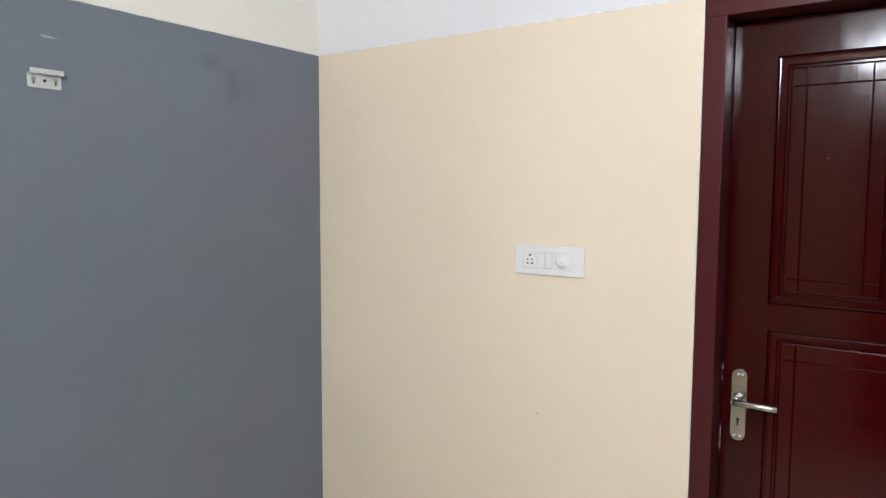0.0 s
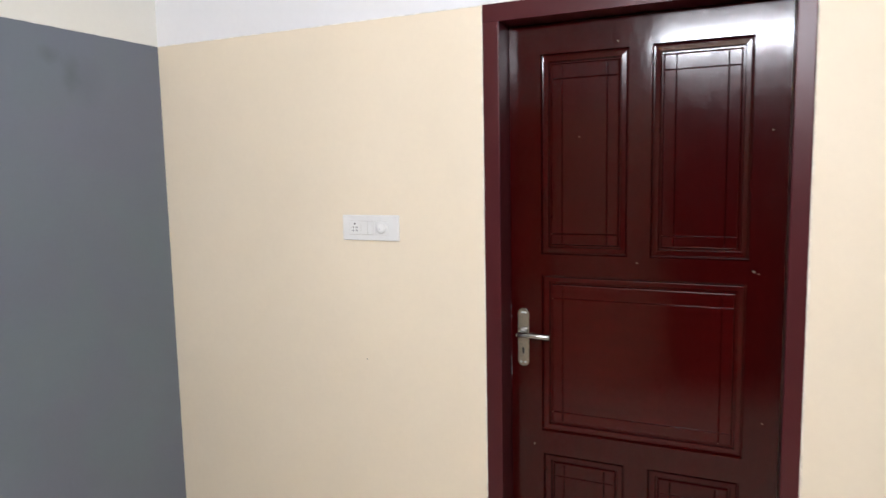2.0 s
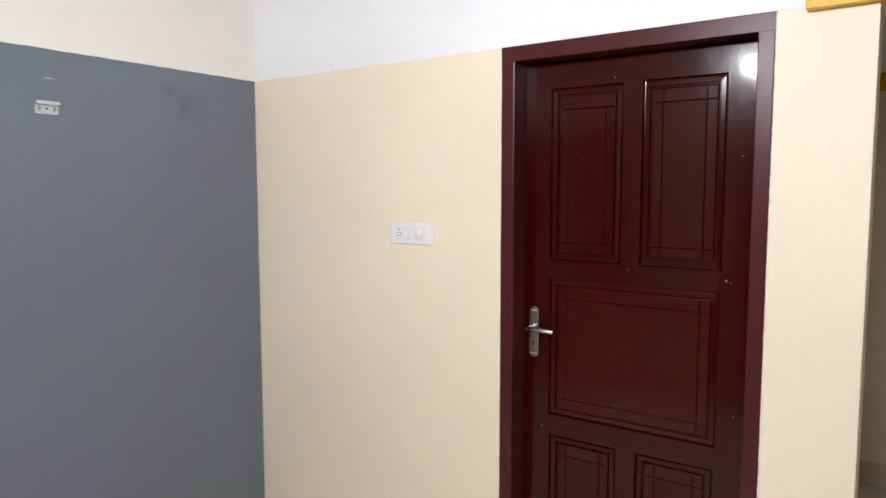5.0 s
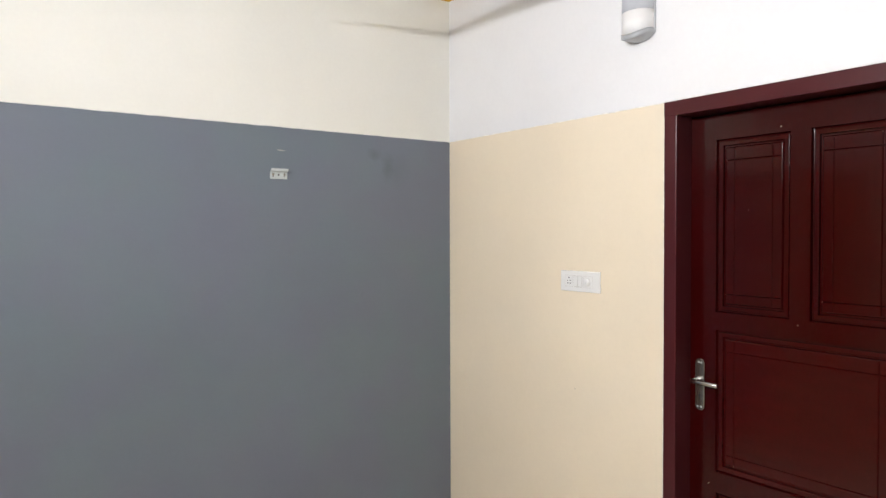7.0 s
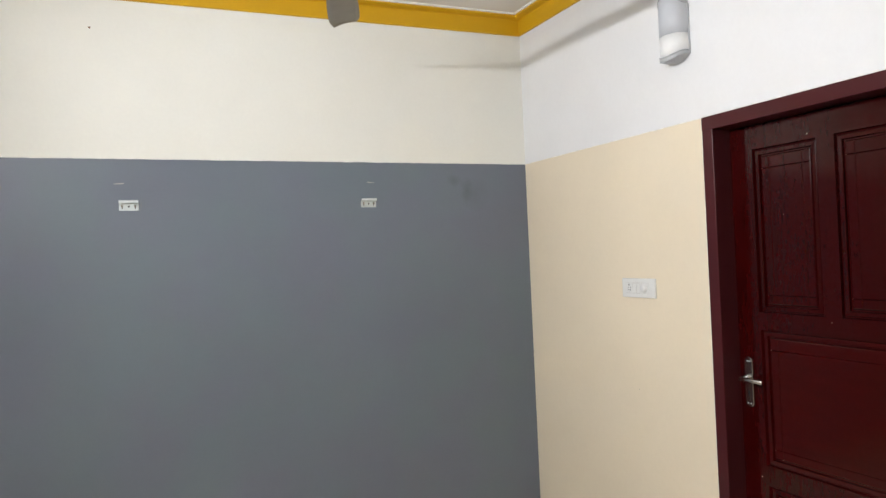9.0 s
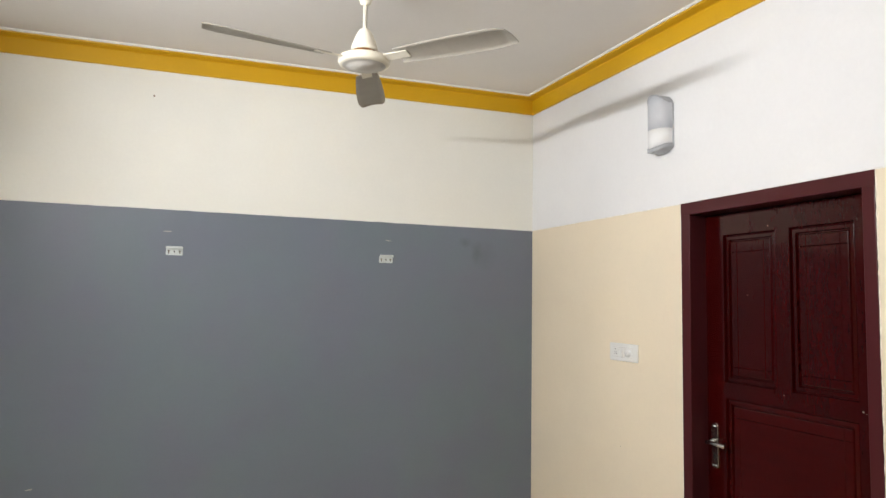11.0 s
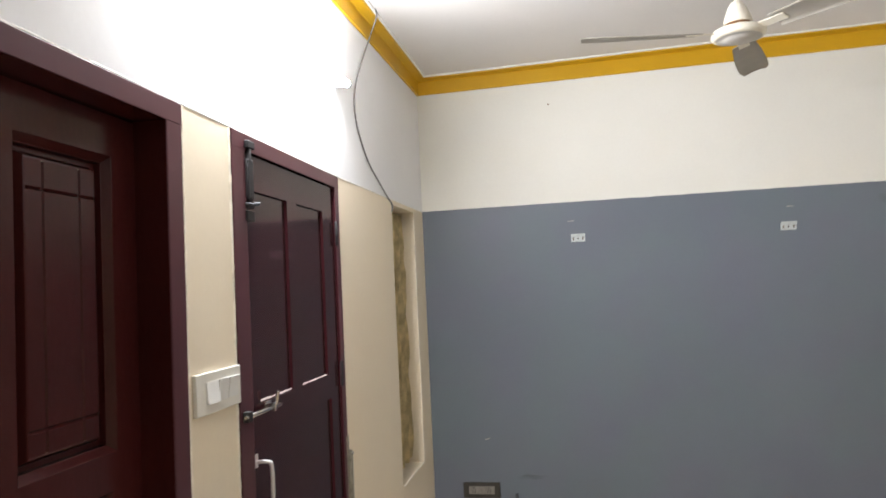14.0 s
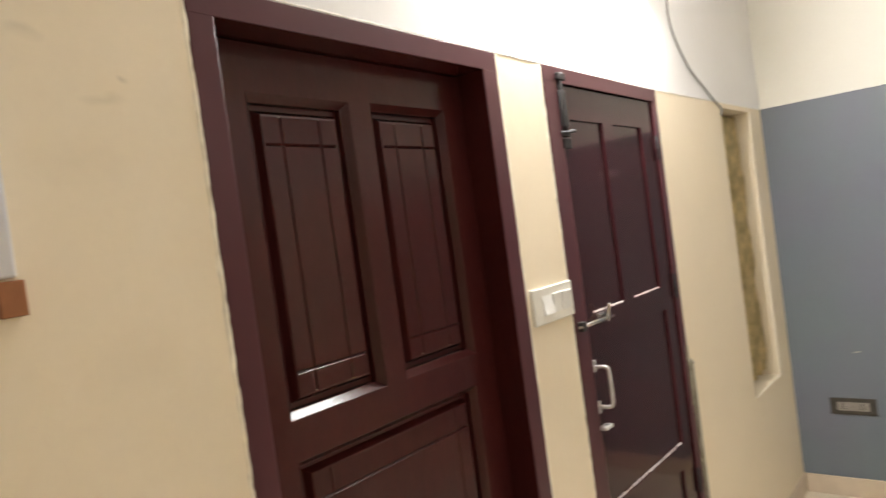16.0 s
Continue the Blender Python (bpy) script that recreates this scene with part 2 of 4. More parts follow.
def mesh_of(name, bm, mats, origin):
    bmesh.ops.translate(bm, verts=bm.verts, vec=-Vector(origin))
    me = bpy.data.meshes.new(name)
    bm.to_mesh(me)
    bm.free()
    for m in mats if isinstance(mats, (list, tuple)) else [mats]:
        me.materials.append(m)
    return me


def part(name, bm, mat, parent, label=""):
    """One mesh, given in world places, under a thing or a part."""
    o = ORIGIN[parent]
    ob = new(name, mesh_of(name, bm, mat, o))
    ob.parent = parent
    ORIGIN[ob] = o
    return tagged(ob, label)


def solo(name, bm, mat, label, category, kind="", group=""):
    """A thing that is one mesh, with its origin at the middle of its base."""
    vs = [v.co for v in bm.verts]
    lo = [min(v[i] for v in vs) for i in range(3)]
    hi = [max(v[i] for v in vs) for i in range(3)]
    o = Vector(((lo[0] + hi[0]) / 2, (lo[1] + hi[1]) / 2, lo[2]))
    ob = new(name, mesh_of(name, bm, mat, o))
    ob.location = o
    ORIGIN[ob] = o
    return tagged(ob, label, category, group, kind)


def block(bm, lo, hi, bev=0.0, seg=2, mi=0):
    lo, hi = [min(a, b) for a, b in zip(lo, hi)], [max(a, b) for a, b in zip(lo, hi)]
    c = [(a + b) / 2 for a, b in zip(lo, hi)]
    s = [b - a for a, b in zip(lo, hi)]
    r = bmesh.ops.create_cube(bm, size=1, matrix=Matrix.Translation(c) @ Matrix.Diagonal((*s, 1)))
    vs = r["verts"]
    fs = list({f for v in vs for f in v.link_faces})
    for f in fs:
        f.material_index = mi
    if bev:
        es = list({e for v in vs for e in v.link_edges})
        out = bmesh.ops.bevel(bm, geom=es, offset=min(bev, min(s) * 0.45), segments=seg, affect="EDGES", profile=0.5)
        for f in out["faces"]:
            f.material_index = mi
            f.smooth = True
    return bm


def boxed(lo, hi, bev=0.0, seg=2):
    return block(bmesh.new(), lo, hi, bev, seg)


def ring_faces(bm, a, b, smooth=True, mi=0):
    n = len(a)
    for i in range(n):
        f = bm.faces.new((a[i], a[(i + 1) % n], b[(i + 1) % n], b[i]))
        f.smooth, f.material_index = smooth, mi


def lathe(bm, profile, m, n=32, cap=True):
    """Turns (radius, height) round the z axis of the pose m."""
    rings = []
    for r, h in profile:
        rings.append([bm.verts.new(m @ Vector((r * math.cos(2 * math.pi * i / n), r * math.sin(2 * math.pi * i / n), h))) for i in range(n)])
    for a, b in zip(rings, rings[1:]):
        ring_faces(bm, a, b)
    if cap:
        for r in (rings[0], rings[-1]):
            try:
                bm.faces.new(r)
            except ValueError:
                pass
    return bm


def axis_pose(a, b):
    a, b = Vector(a), Vector(b)
    return Matrix.Translation(a) @ (b - a).to_track_quat("Z", "Y").to_matrix().to_4x4()


def rod(bm, a, b, r, n=16, bev=0.0):
    h = (Vector(b) - Vector(a)).length
    prof = [(r - bev, 0), (r, bev), (r, h - bev), (r - bev, h)] if bev else [(r, 0), (r, h)]
    return lathe(bm, prof, axis_pose(a, b), n)


def glide(points, steps):
    """A smooth line through the points."""
    p = [Vector(v) for v in points]
    p = [2 * p[0] - p[1], *p, 2 * p[-1] - p[-2]]
    out = []
    for i in range(1, len(p) - 2):
        for s in range(steps):
            t = s / steps
            out.append(0.5 * (2 * p[i] + (p[i + 1] - p[i - 1]) * t + (2 * p[i - 1] - 5 * p[i] + 4 * p[i + 1] - p[i + 2]) * t * t
                              + (3 * p[i] - p[i - 1] - 3 * p[i + 1] + p[i + 2]) * t ** 3))
    out.append(p[-2])
    return out


def sweep(bm, points, r, n=10):
    prev = None
    for i, c in enumerate(points):
        d = (points[min(i + 1, len(points) - 1)] - points[max(i - 1, 0)]).normalized()
        side = d.cross(Vector((0.3, 0.2, 1))).normalized()
        up = side.cross(d)
        ring = [bm.verts.new(c + r * (math.cos(2 * math.pi * k / n) * side + math.sin(2 * math.pi * k / n) * up)) for k in range(n)]
        if prev:
            ring_faces(bm, prev, ring)
        else:
            bm.faces.new(ring)
        prev = ring
    bm.faces.new(prev)
    return bm


def wall_mesh(place, us, zs, solid, index):
    """A wall with openings: place(u, z, side) gives the point on its face (side 0) or its back (side 1)."""
    bm = bmesh.new()
    memo = {}

    def v(u, z, s):
        k = (round(u, 5), round(z, 5), s)
        if k not in memo:
            memo[k] = bm.verts.new(place(u, z, s))
        return memo[k]

    nu, nz = len(us) - 1, len(zs) - 1
    full = lambda i, j: 0 <= i < nu and 0 <= j < nz and solid((us[i] + us[i + 1]) / 2, (zs[j] + zs[j + 1]) / 2)
    for i in range(nu):
        for j in range(nz):
            if not full(i, j):
                continue
            a, b, c, d = us[i], us[i + 1], zs[j], zs[j + 1]
            mi = index((a + b) / 2, (c + d) / 2)
            quads = [[(a, c, 0), (b, c, 0), (b, d, 0), (a, d, 0)], [(a, c, 1), (b, c, 1), (b, d, 1), (a, d, 1)]]
            for k, l, e in ((i - 1, j, ((a, c), (a, d))), (i + 1, j, ((b, c), (b, d))), (i, j - 1, ((a, c), (b, c))), (i, j + 1, ((a, d), (b, d)))):
                if not full(k, l):
                    quads.append([(*e[0], 0), (*e[1], 0), (*e[1], 1), (*e[0], 1)])
            for q in quads:
                bm.faces.new([v(*w) for w in q]).material_index = mi
    bmesh.ops.recalc_face_normals(bm, faces=bm.faces)
    return bm


def wobbly_strip(bm, place, a, b, width, high, seed, step=0.012):
    """A raised, ragged bead from a to b: place(s, across, out)."""
    n = max(2, int(abs(b - a) / step))
    prev = None
    for i in range(n + 1):
        s = a + (b - a) * i / n
        w0 = width * (0.5 + 0.9 * noise.noise((s * 31, seed, 0.3)) * 0.6)
        w1 = width * (0.6 + 0.9 * noise.noise((s * 47, seed + 9, 1.7)) * 0.9)
        h = high * (0.8 + 0.5 * noise.noise((s * 40, seed, 5.1)))
        row = [bm.verts.new(place(s, -w0, 0)), bm.verts.new(place(s, -w0 * 0.4, h)), bm.verts.new(place(s, w1 * 0.4, h)), bm.verts.new(place(s, w1, 0))]
        if prev:
            for k in range(3):
                bm.faces.new((prev[k], prev[k + 1], row[k + 1], row[k]))
        prev = row
    return bm


def right_of(u, z, w=0.0):
    """A place on the wall with the maroon door: w metres out from it into the room."""
    return Vector((XR - w, u, z))


def left_of(u, z, w=0.0):
    """A place on the wall with the brown doors, whose heads and paint line rise a little towards the back."""
    lift = -0.005 + 0.0185 * max(0.0, -u - 1.46)
    return Vector((XL + w, u, z + lift * min(1.0, max(0.0, (z - 1.4) / 0.7))))


def north_of(u, z, w=0.0):
    return Vector((u, YN - w, z))


# ---- setting ----
D1 = (-2.200, -1.317)        # outer edges of the door frames along the walls
D2 = (-3.392, -2.520)
D3 = (-2.292, -1.474)
OPEN = (-3.75, -2.446)        # way to the wash corner
NICHE = (-0.688, -0.232, 0.703, 2.078)

solo("floor", boxed((XL - 0.3, YS - 0.2, -0.12), (WASH_X + 0.3, YN + 0.3, 0.0)), M_FLOOR, "glossy beige tiled floor", "floor", "structure")
bm = boxed((XL - 0.3, YS - 0.2, CEIL), (XR + 0.2, YN + 0.3, CEIL + 0.12))
for v in bm.verts:
    v.co.z += 0.020 + v.co.x * 0.036 / 2.93
solo("ceiling", bm, M_CEIL, "plain off-white painted ceiling", "ceiling", "structure")

solo("wall_north", wall_mesh(lambda u, z, s: (u, YN + 0.2 * s, z), [XL - 0.2, XL, XR, XR + 0.15], [0, LINE, CEIL + 0.04],
                             lambda u, z: True, lambda u, z: 0 if z < LINE else 1),
     [M_SLATE, M_CREAM], "slate grey painted wall with a cream upper band", "wall", "structure")
solo("wall_east", wall_mesh(lambda u, z, s: (XR + 0.15 * s, u, z), [YS, OPEN[0], OPEN[1], D1[0], D1[1], YN], [0, LINE - 0.012, LINE, CEIL + 0.04],
                            lambda u, z: not (OPEN[0] < u < OPEN[1] and z < LINE - 0.012) and not (D1[0] < u < D1[1] and z < LINE),
                            lambda u, z: 0 if z < LINE else 1),
     [M_BEIGE, M_WHITE], "beige painted wall with a white upper band", "wall", "structure")
solo("wall_west", wall_mesh(lambda u, z, s: left_of(u, z, -0.2 * s) if z < 2.5 else (XL - 0.2 * s, u, z), [YS, D2[0], D2[1], D3[0], D3[1], NICHE[0], NICHE[1], YN], [0, NICHE[2], NICHE[3], LINE, CEIL + 0.04],
                            lambda u, z: not ((D2[0] < u < D2[1] or D3[0] < u < D3[1]) and z < LINE) and not (NICHE[0] < u < NICHE[1] and NICHE[2] < z < NICHE[3]),
                            lambda u, z: 0 if z < LINE else 1),
     [M_BEIGE_ROUGH, M_WHITE], "beige painted wall with a white upper band", "wall", "structure")
solo("wall_south", wall_mesh(lambda u, z, s: (u, YS - 0.15 * s, z), [XL - 0.2, XR + 0.15], [0, LINE, CEIL + 0.04], lambda u, z: True, lambda u, z: 0 if z < LINE else 1),
     [M_BEIGE, M_WHITE], "beige painted wall with a white upper band", "wall", "structure")
# closing boards behind the doors, seen by nobody
for lo, hi in (((XL - 0.24, D2[0] - 0.1, 0), (XL - 0.202, D3[1] + 0.1, LINE + 0.1)), ((0.152, D1[0] - 0.1, 0), (0.19, D1[1] + 0.1, LINE + 0.1))):
    solo("backdrop", boxed(lo, hi), M_BEIGE, "plain wall closing the space behind a door", "wall", "structure")

# wash corner beyond the opening
solo("wall_wash", wall_mesh(lambda u, z, s: (WASH_X + 0.15 * s, u, z), [-4.6, -1.9], [0, WASH_CEIL + 0.05], lambda u, z: True, lambda u, z: 0),
     [M_BEIGE], "beige painted wall behind a wash basin", "wall", "structure")
for y0, y1 in ((-1.9, -1.75), (-4.75, -4.6)):
    solo("wall_wash_side", boxed((0.151, y0, 0), (WASH_X + 0.15, y1, WASH_CEIL + 0.05)), M_BEIGE, "beige painted side wall of the wash corner", "wall", "structure")
solo("ceiling_wash", boxed((0.151, -4.75, WASH_CEIL), (WASH_X + 0.15, -1.75, WASH_CEIL + 0.1)), M_CEIL, "low off-white ceiling slab over the wash corner", "ceiling", "structure")
solo("trim_wash", boxed((WASH_X - 0.02, -4.6, 2.112), (WASH_X + 0.01, -1.9, WASH_CEIL - 0.002), 0.004), M_YELLOW, "mustard yellow band under the low slab", "trim", "structure")
solo("lintel_band", boxed((XR - 0.028, OPEN[0] - 0.16, 2.087), (XR + 0.02, -2.275, 2.19), 0.004), M_YELLOW, "mustard yellow lintel band over the opening", "trim", "structure")


def sag(x, z=0.0):
    """Ceiling and cornice drop a little towards the wall with the brown doors."""
    return 0.020 + x * 0.036 / 2.93 if z > 2.85 else 0.012 + x * 0.028 / 2.93


# cornice: a mitred moulding round the room, and the white edge above it
def cornice_run(profile):
    bm = bmesh.new()
    corners = [(XR, YN, -1, -1), (XL, YN, 1, -1), (XL, YS, 1, 1), (XR, YS, -1, 1)]
    rows = [[bm.verts.new((x + dx * d, y + dy * d, z + sag(x, z))) for d, z in profile] for x, y, dx, dy in corners]
    for a, b in zip(rows, rows[1:] + rows[:1]):
        for i in range(len(profile) - 1):
            bm.faces.new((a[i], a[i + 1], b[i + 1], b[i]))
    bmesh.ops.recalc_face_normals(bm, faces=bm.faces)
    return bm


solo("cornice", cornice_run([(0.0, 2.807), (0.010, 2.806), (0.012, 2.810), (0.012, 2.880), (0.016, 2.885), (0.050, 2.889), (0.058, 2.891), (0.060, 2.897), (0.060, 2.906)]),
     M_YELLOW, "mustard yellow stepped cornice under the ceiling", "cornice", "structure")
solo("trim_ceiling", cornice_run([(0.0601, 2.8965), (0.066, 2.8965), (0.070, 2.899), (0.072, 2.906)]), M_STRIP, "thin white edge between cornice and ceiling", "trim", "structure")

# skirting tiles
SK = 0.102


def skirting(lo, hi):
    return solo("baseboard", boxed(lo, hi, 0.003), M_SKIRT, "beige ceramic skirting tile", "skirting", "structure")


skirting((XL + 0.011, YN - 0.011, 0), (XR - 0.011, YN, SK))
skirting((XR - 0.011, D1[1], 0), (XR, YN, SK))
skirting((XR - 0.011, OPEN[1], 0), (XR, D1[0], SK))
skirting((XL, D3[1] + 0.01, 0), (XL + 0.011, YN, SK))
skirting((XL, D2[1], 0), (XL + 0.011, D3[0], SK))
skirting((XL, YS, 0), (XL + 0.011, D2[0], SK))
skirting((WASH_X - 0.011, -4.6, 0), (WASH_X, -1.9, 0.115))

# ridge left by the masking tape along the paint line
bm = bmesh.new()
wobbly_strip(bm, lambda s, c, h: north_of(s, LINE + c, h), XL, XR, 0.003, 0.0015, 2)
wobbly_strip(bm, lambda s, c, h: right_of(s, LINE + c, h), D1[1], YN, 0.003, 0.0015, 3)
wobbly_strip(bm, lambda s, c, h: right_of(s, LINE + c + 0.003, h), -2.275, D1[1], 0.003, 0.0015, 4)
wobbly_strip(bm, lambda s, c, h: left_of(s, LINE + c + 0.003, h), YS, YN, 0.0045, 0.002, 5)
solo("trim_paint_line", bm, M_RIDGE, "thin ragged ridge where two paints meet", "trim", "structure")
# ragged plaster beads along the door frames
bm = bmesh.new()
for place, u, seed in ((right_of, D1[1] + 0.002, 11), (right_of, D1[0] - 0.002, 12), (left_of, D2[0] - 0.003, 13), (left_of, D2[1] + 0.004, 14), (left_of, D3[0] - 0.003, 15), (left_of, D3[1] + 0.004, 16)):
    wobbly_strip(bm, lambda s, c, h, u=u, place=place: place(u + c, s, h), SK, LINE, 0.005 if place is right_of else 0.009 if seed != 16 else 0.013, 0.003, seed)
solo("trim_plaster_edge", bm, M_CAULK, "ragged plaster edges beside the door frames", "trim", "structure")


# ---- doors ----
def panel_mesh(place, u0, u1, z0, z1, w, deep=0.014, lines=True, field=0.034):
    """A moulded, sunk panel with a raised field and scored lines; w is the face of the leaf."""
    bm = bmesh.new()
    rings = []
    k = deep / 0.014
    field = field if k < 1.2 else 0.040
    rise = 0.0055 * k
    # steep outer edge, flat moulding, sunk groove, raised field
    profile = ((0, 0), (0.0006, -0.0008), (0.0030, -0.0125), (0.0060, -0.0130), (0.0080, -0.0078), (0.0095, -0.0072), (field - 0.0125, -0.0064), (field - 0.0110, -0.0080),
               (field - 0.0095, -deep), (field - 0.0055, -deep), (field - 0.0025, -deep + rise - 0.001), (field, -deep + rise))
    if k >= 1.2:
        profile = ((0, 0), (0.0015, -0.0008), (0.0140, -0.0155), (0.0155, -0.0160), (0.0165, -deep - 0.010), (0.0265, -deep - 0.010), (field - 0.0040, -deep + rise - 0.001), (field, -deep + rise))
    if not lines:
        profile = ((0, 0), (0.0015, -deep), (field, -deep))
    for i, (inset, d) in enumerate(profile):
        sill = 0.0075 if i == 1 and not lines else 0.0     # the sill of a plain panel is chamfered
        a, b, c, e = u0 + inset, u1 - inset, z0 + inset + sill, z1 - inset
        rings.append([bm.verts.new(place(*p, w + d)) for p in ((a, c), (b, c), (b, e), (a, e))])
    for a, b in zip(rings, rings[1:]):
        ring_faces(bm, a, b, False)
    a, b, c, e = u0 + field, u1 - field, z0 + field, z1 - field
    w2 = w - deep + rise
    if not lines:
        bm.faces.new(rings[-1])
        return bm
    groove = 0.0021 if k < 1.2 else 0.0034
    ins = 0.030 if k < 1.2 else 0.042
    gu = [a + ins, b - ins]
    gz = [c + ins, e - ins - 0.010]
    us = sorted([a, b] + [g + k for g in gu for k in (-groove, 0, groove)])
    zs = sorted([c, e] + [g + k for g in gz for k in (-groove, 0, groove)])
    near = lambda v, gs: any(abs(v - g) < 1e-6 for g in gs)
    grid = [[bm.verts.new(place(u, z, w2 - (groove * 1.1 if near(u, gu) or near(z, gz) else 0))) for u in us] for z in zs]
    for i in range(len(zs) - 1):
        for j in range(len(us) - 1):
            bm.faces.new((grid[i][j], grid[i][j + 1], grid[i + 1][j + 1], grid[i + 1][j]))
    return bm


def door(name, place, outer, frame_w, frame_out, leaf_w, leaf_in, panels, mats, label, lines=True, deep=0.014):
    """A framed door; the leaf's face lies leaf_in behind the wall's face."""
    y0, y1 = outer
    jl, jr, jt = frame_w
    d = thing(name, place((y0 + y1) / 2, 0, 0), label, "door", kind="structure")
    back = -0.15
    for n, (a, b, c, e) in (("frame_jamb", (y0, y0 + jl, 0, LINE - jt)), ("frame_jamb", (y1 - jr, y1, 0, LINE - jt)), ("frame_head", (y0, y1, LINE - jt, LINE))):
        bm = boxed((a, c, frame_out), (b, e, back))
        along = 1 if n == "frame_jamb" else 0
        arris = [ed for ed in bm.edges if abs((ed.verts[1].co - ed.verts[0].co).normalized()[along]) > 0.9]
        bmesh.ops.bevel(bm, geom=arris, offset=0.003 if along else 0.0015, segments=2, affect="EDGES", profile=0.5)
        bm.normal_update()
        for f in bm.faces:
            # on the brown doors, side faces get the darker slot as painted shade
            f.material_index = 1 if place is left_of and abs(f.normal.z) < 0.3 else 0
        for v in bm.verts:
            v.co = place(*v.co)
        # wall-side faces carry the frame's colour; the reveal's shade is painted with the darker leaf colour
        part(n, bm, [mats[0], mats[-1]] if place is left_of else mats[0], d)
    u0, u1, zt = y0 + jl + 0.003, y1 - jr - 0.003, LINE - jt - 0.004
    us = sorted({u0, u1, *(p[0] for p in panels), *(p[1] for p in panels)})
    zs = sorted({0.008, zt, *(p[2] for p in panels), *(p[3] for p in panels)})
    hole = lambda u, z: any(p[0] < u < p[1] and p[2] < z < p[3] for p in panels)
    bm = wall_mesh(lambda u, z, s: place(u, z, -leaf_in - 0.036 * s), us, zs, lambda u, z: not hole(u, z), lambda u, z: 0)
    leaf = part("leaf", bm, mats[1], d)
    for p in panels:
        wide = p[1] - p[0] > 0.4 and len(mats) > 2
        part("panel", panel_mesh(place, *p, -leaf_in, deep, lines), mats[2 if wide else 1], leaf)
    return d, leaf


# maroon door with the lever handle
PAN1 = [(-1.733, -1.470, 1.350, 1.955), (-2.061, -1.797, 1.350, 1.957), (-2.058, -1.472, 0.783, 1.286),
        (-1.731, -1.477, 0.16, 0.709), (-2.052, -1.799, 0.16, 0.710)]
door_1, leaf_1 = door("door_1", right_of, D1, (0.046, 0.052, 0.052), 0.004, 0, 0.082, PAN1, (M_FRAME, M_DOOR, M_DOOR_CROSS),
                      "closed glossy maroon panelled timber door with steel lever", deep=0.0165)
LX = 0.082                                   # the leaf's depth behind the wall face


def stadium(bm, place, uc, z0, z1, half, w0, w1, n=10, bev=0.0015):
    """An upright plate with round ends."""
    pts = []
    for k in range(n + 1):
        a = math.pi * k / n
        pts.append((math.cos(a), math.sin(a), z1 - half))
    for k in range(n + 1):
        a = math.pi + math.pi * k / n
        pts.append((math.cos(a), math.sin(a), z0 + half))
    rows = []
    for w, r in ((w0, half), (w1 - bev, half), (w1, half - bev)):
        rows.append([bm.verts.new(place(uc + r * c, zc + r * s, w)) for c, s, zc in pts])
    for a, b in zip(rows, rows[1:]):
        ring_faces(bm, a, b, False)
    bm.faces.new(rows[-1])
    return bm


plate = part("handle_plate", stadium(bmesh.new(), right_of, -1.4130, 0.990, 1.178, 0.0185, -LX, -LX + 0.006), M_STEEL, leaf_1, "satin steel lever plate with a keyhole")
bm = bmesh.new()
rod(bm, right_of(-1.4100, 1.100, -LX + 0.005), right_of(-1.4100, 1.100, -LX + 0.018), 0.014, 20, 0.002)
rod(bm, right_of(-1.4100, 1.100, -LX + 0.016), right_of(-1.4100, 1.100, -LX + 0.046), 0.009, 16, 0.001)
rod(bm, right_of(-1.4060, 1.100, -LX + 0.044), right_of(-1.5110, 1.099, -LX + 0.046), 0.0085, 18, 0.002)
part("lever", bm, M_STEEL, leaf_1, "round satin steel lever")
bm = bmesh.new()
for u, z in ((-1.4110, 1.164), (-1.4200, 1.164), (-1.4060, 1.004), (-1.4200, 1.004)):
    rod(bm, right_of(u, z, -LX + 0.005), right_of(u, z, -LX + 0.0075), 0.0035, 10, 0.0008)
part("screws", bm, M_ZINC, leaf_1)
bm = bmesh.new()
rod(bm, right_of(-1.4130, 1.046, -LX + 0.0055), right_of(-1.4130, 1.046, -LX + 0.0066), 0.0042, 14)
block(bm, right_of(-1.4152, 1.030, -LX + 0.0055), right_of(-1.4108, 1.045, -LX + 0.0066))
part("keyhole", bm, M_HOLE, leaf_1)

# four short bright slivers set back in the gap between leaf and jamb
bm = bmesh.new()
for za, zb in ((1.168, 1.184), (1.142, 1.150), (0.990, 1.016), (0.955, 0.980)):
    block(bm, right_of(D1[1] - 0.0532, za, -LX - 0.014), right_of(D1[1] - 0.0515, zb, -LX - 0.006), 0.0004)
part("gap_slivers", bm, M_ZINC, door_1, "thin bright slivers in the gap beside the leaf")

# wide brown door
PAN2 = [(-3.244, -2.983, 1.360, 1.959), (-2.920, -2.660, 1.360, 1.962), (-3.240, -2.676, 0.79, 1.283), (-3.249, -2.987, 0.16, 0.716), (-2.925, -2.667, 0.16, 0.716)]
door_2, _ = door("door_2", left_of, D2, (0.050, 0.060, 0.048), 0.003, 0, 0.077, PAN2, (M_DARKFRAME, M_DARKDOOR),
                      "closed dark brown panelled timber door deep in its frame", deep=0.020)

# narrow brown door with bolts
PAN3 = [(-2.153, -1.931, 1.366, 1.952), (-1.856, -1.625, 1.366, 1.952), (-2.150, -1.600, 0.786, 1.285), (-2.153, -1.931, 0.16, 0.70), (-1.856, -1.625, 0.16, 0.70)]
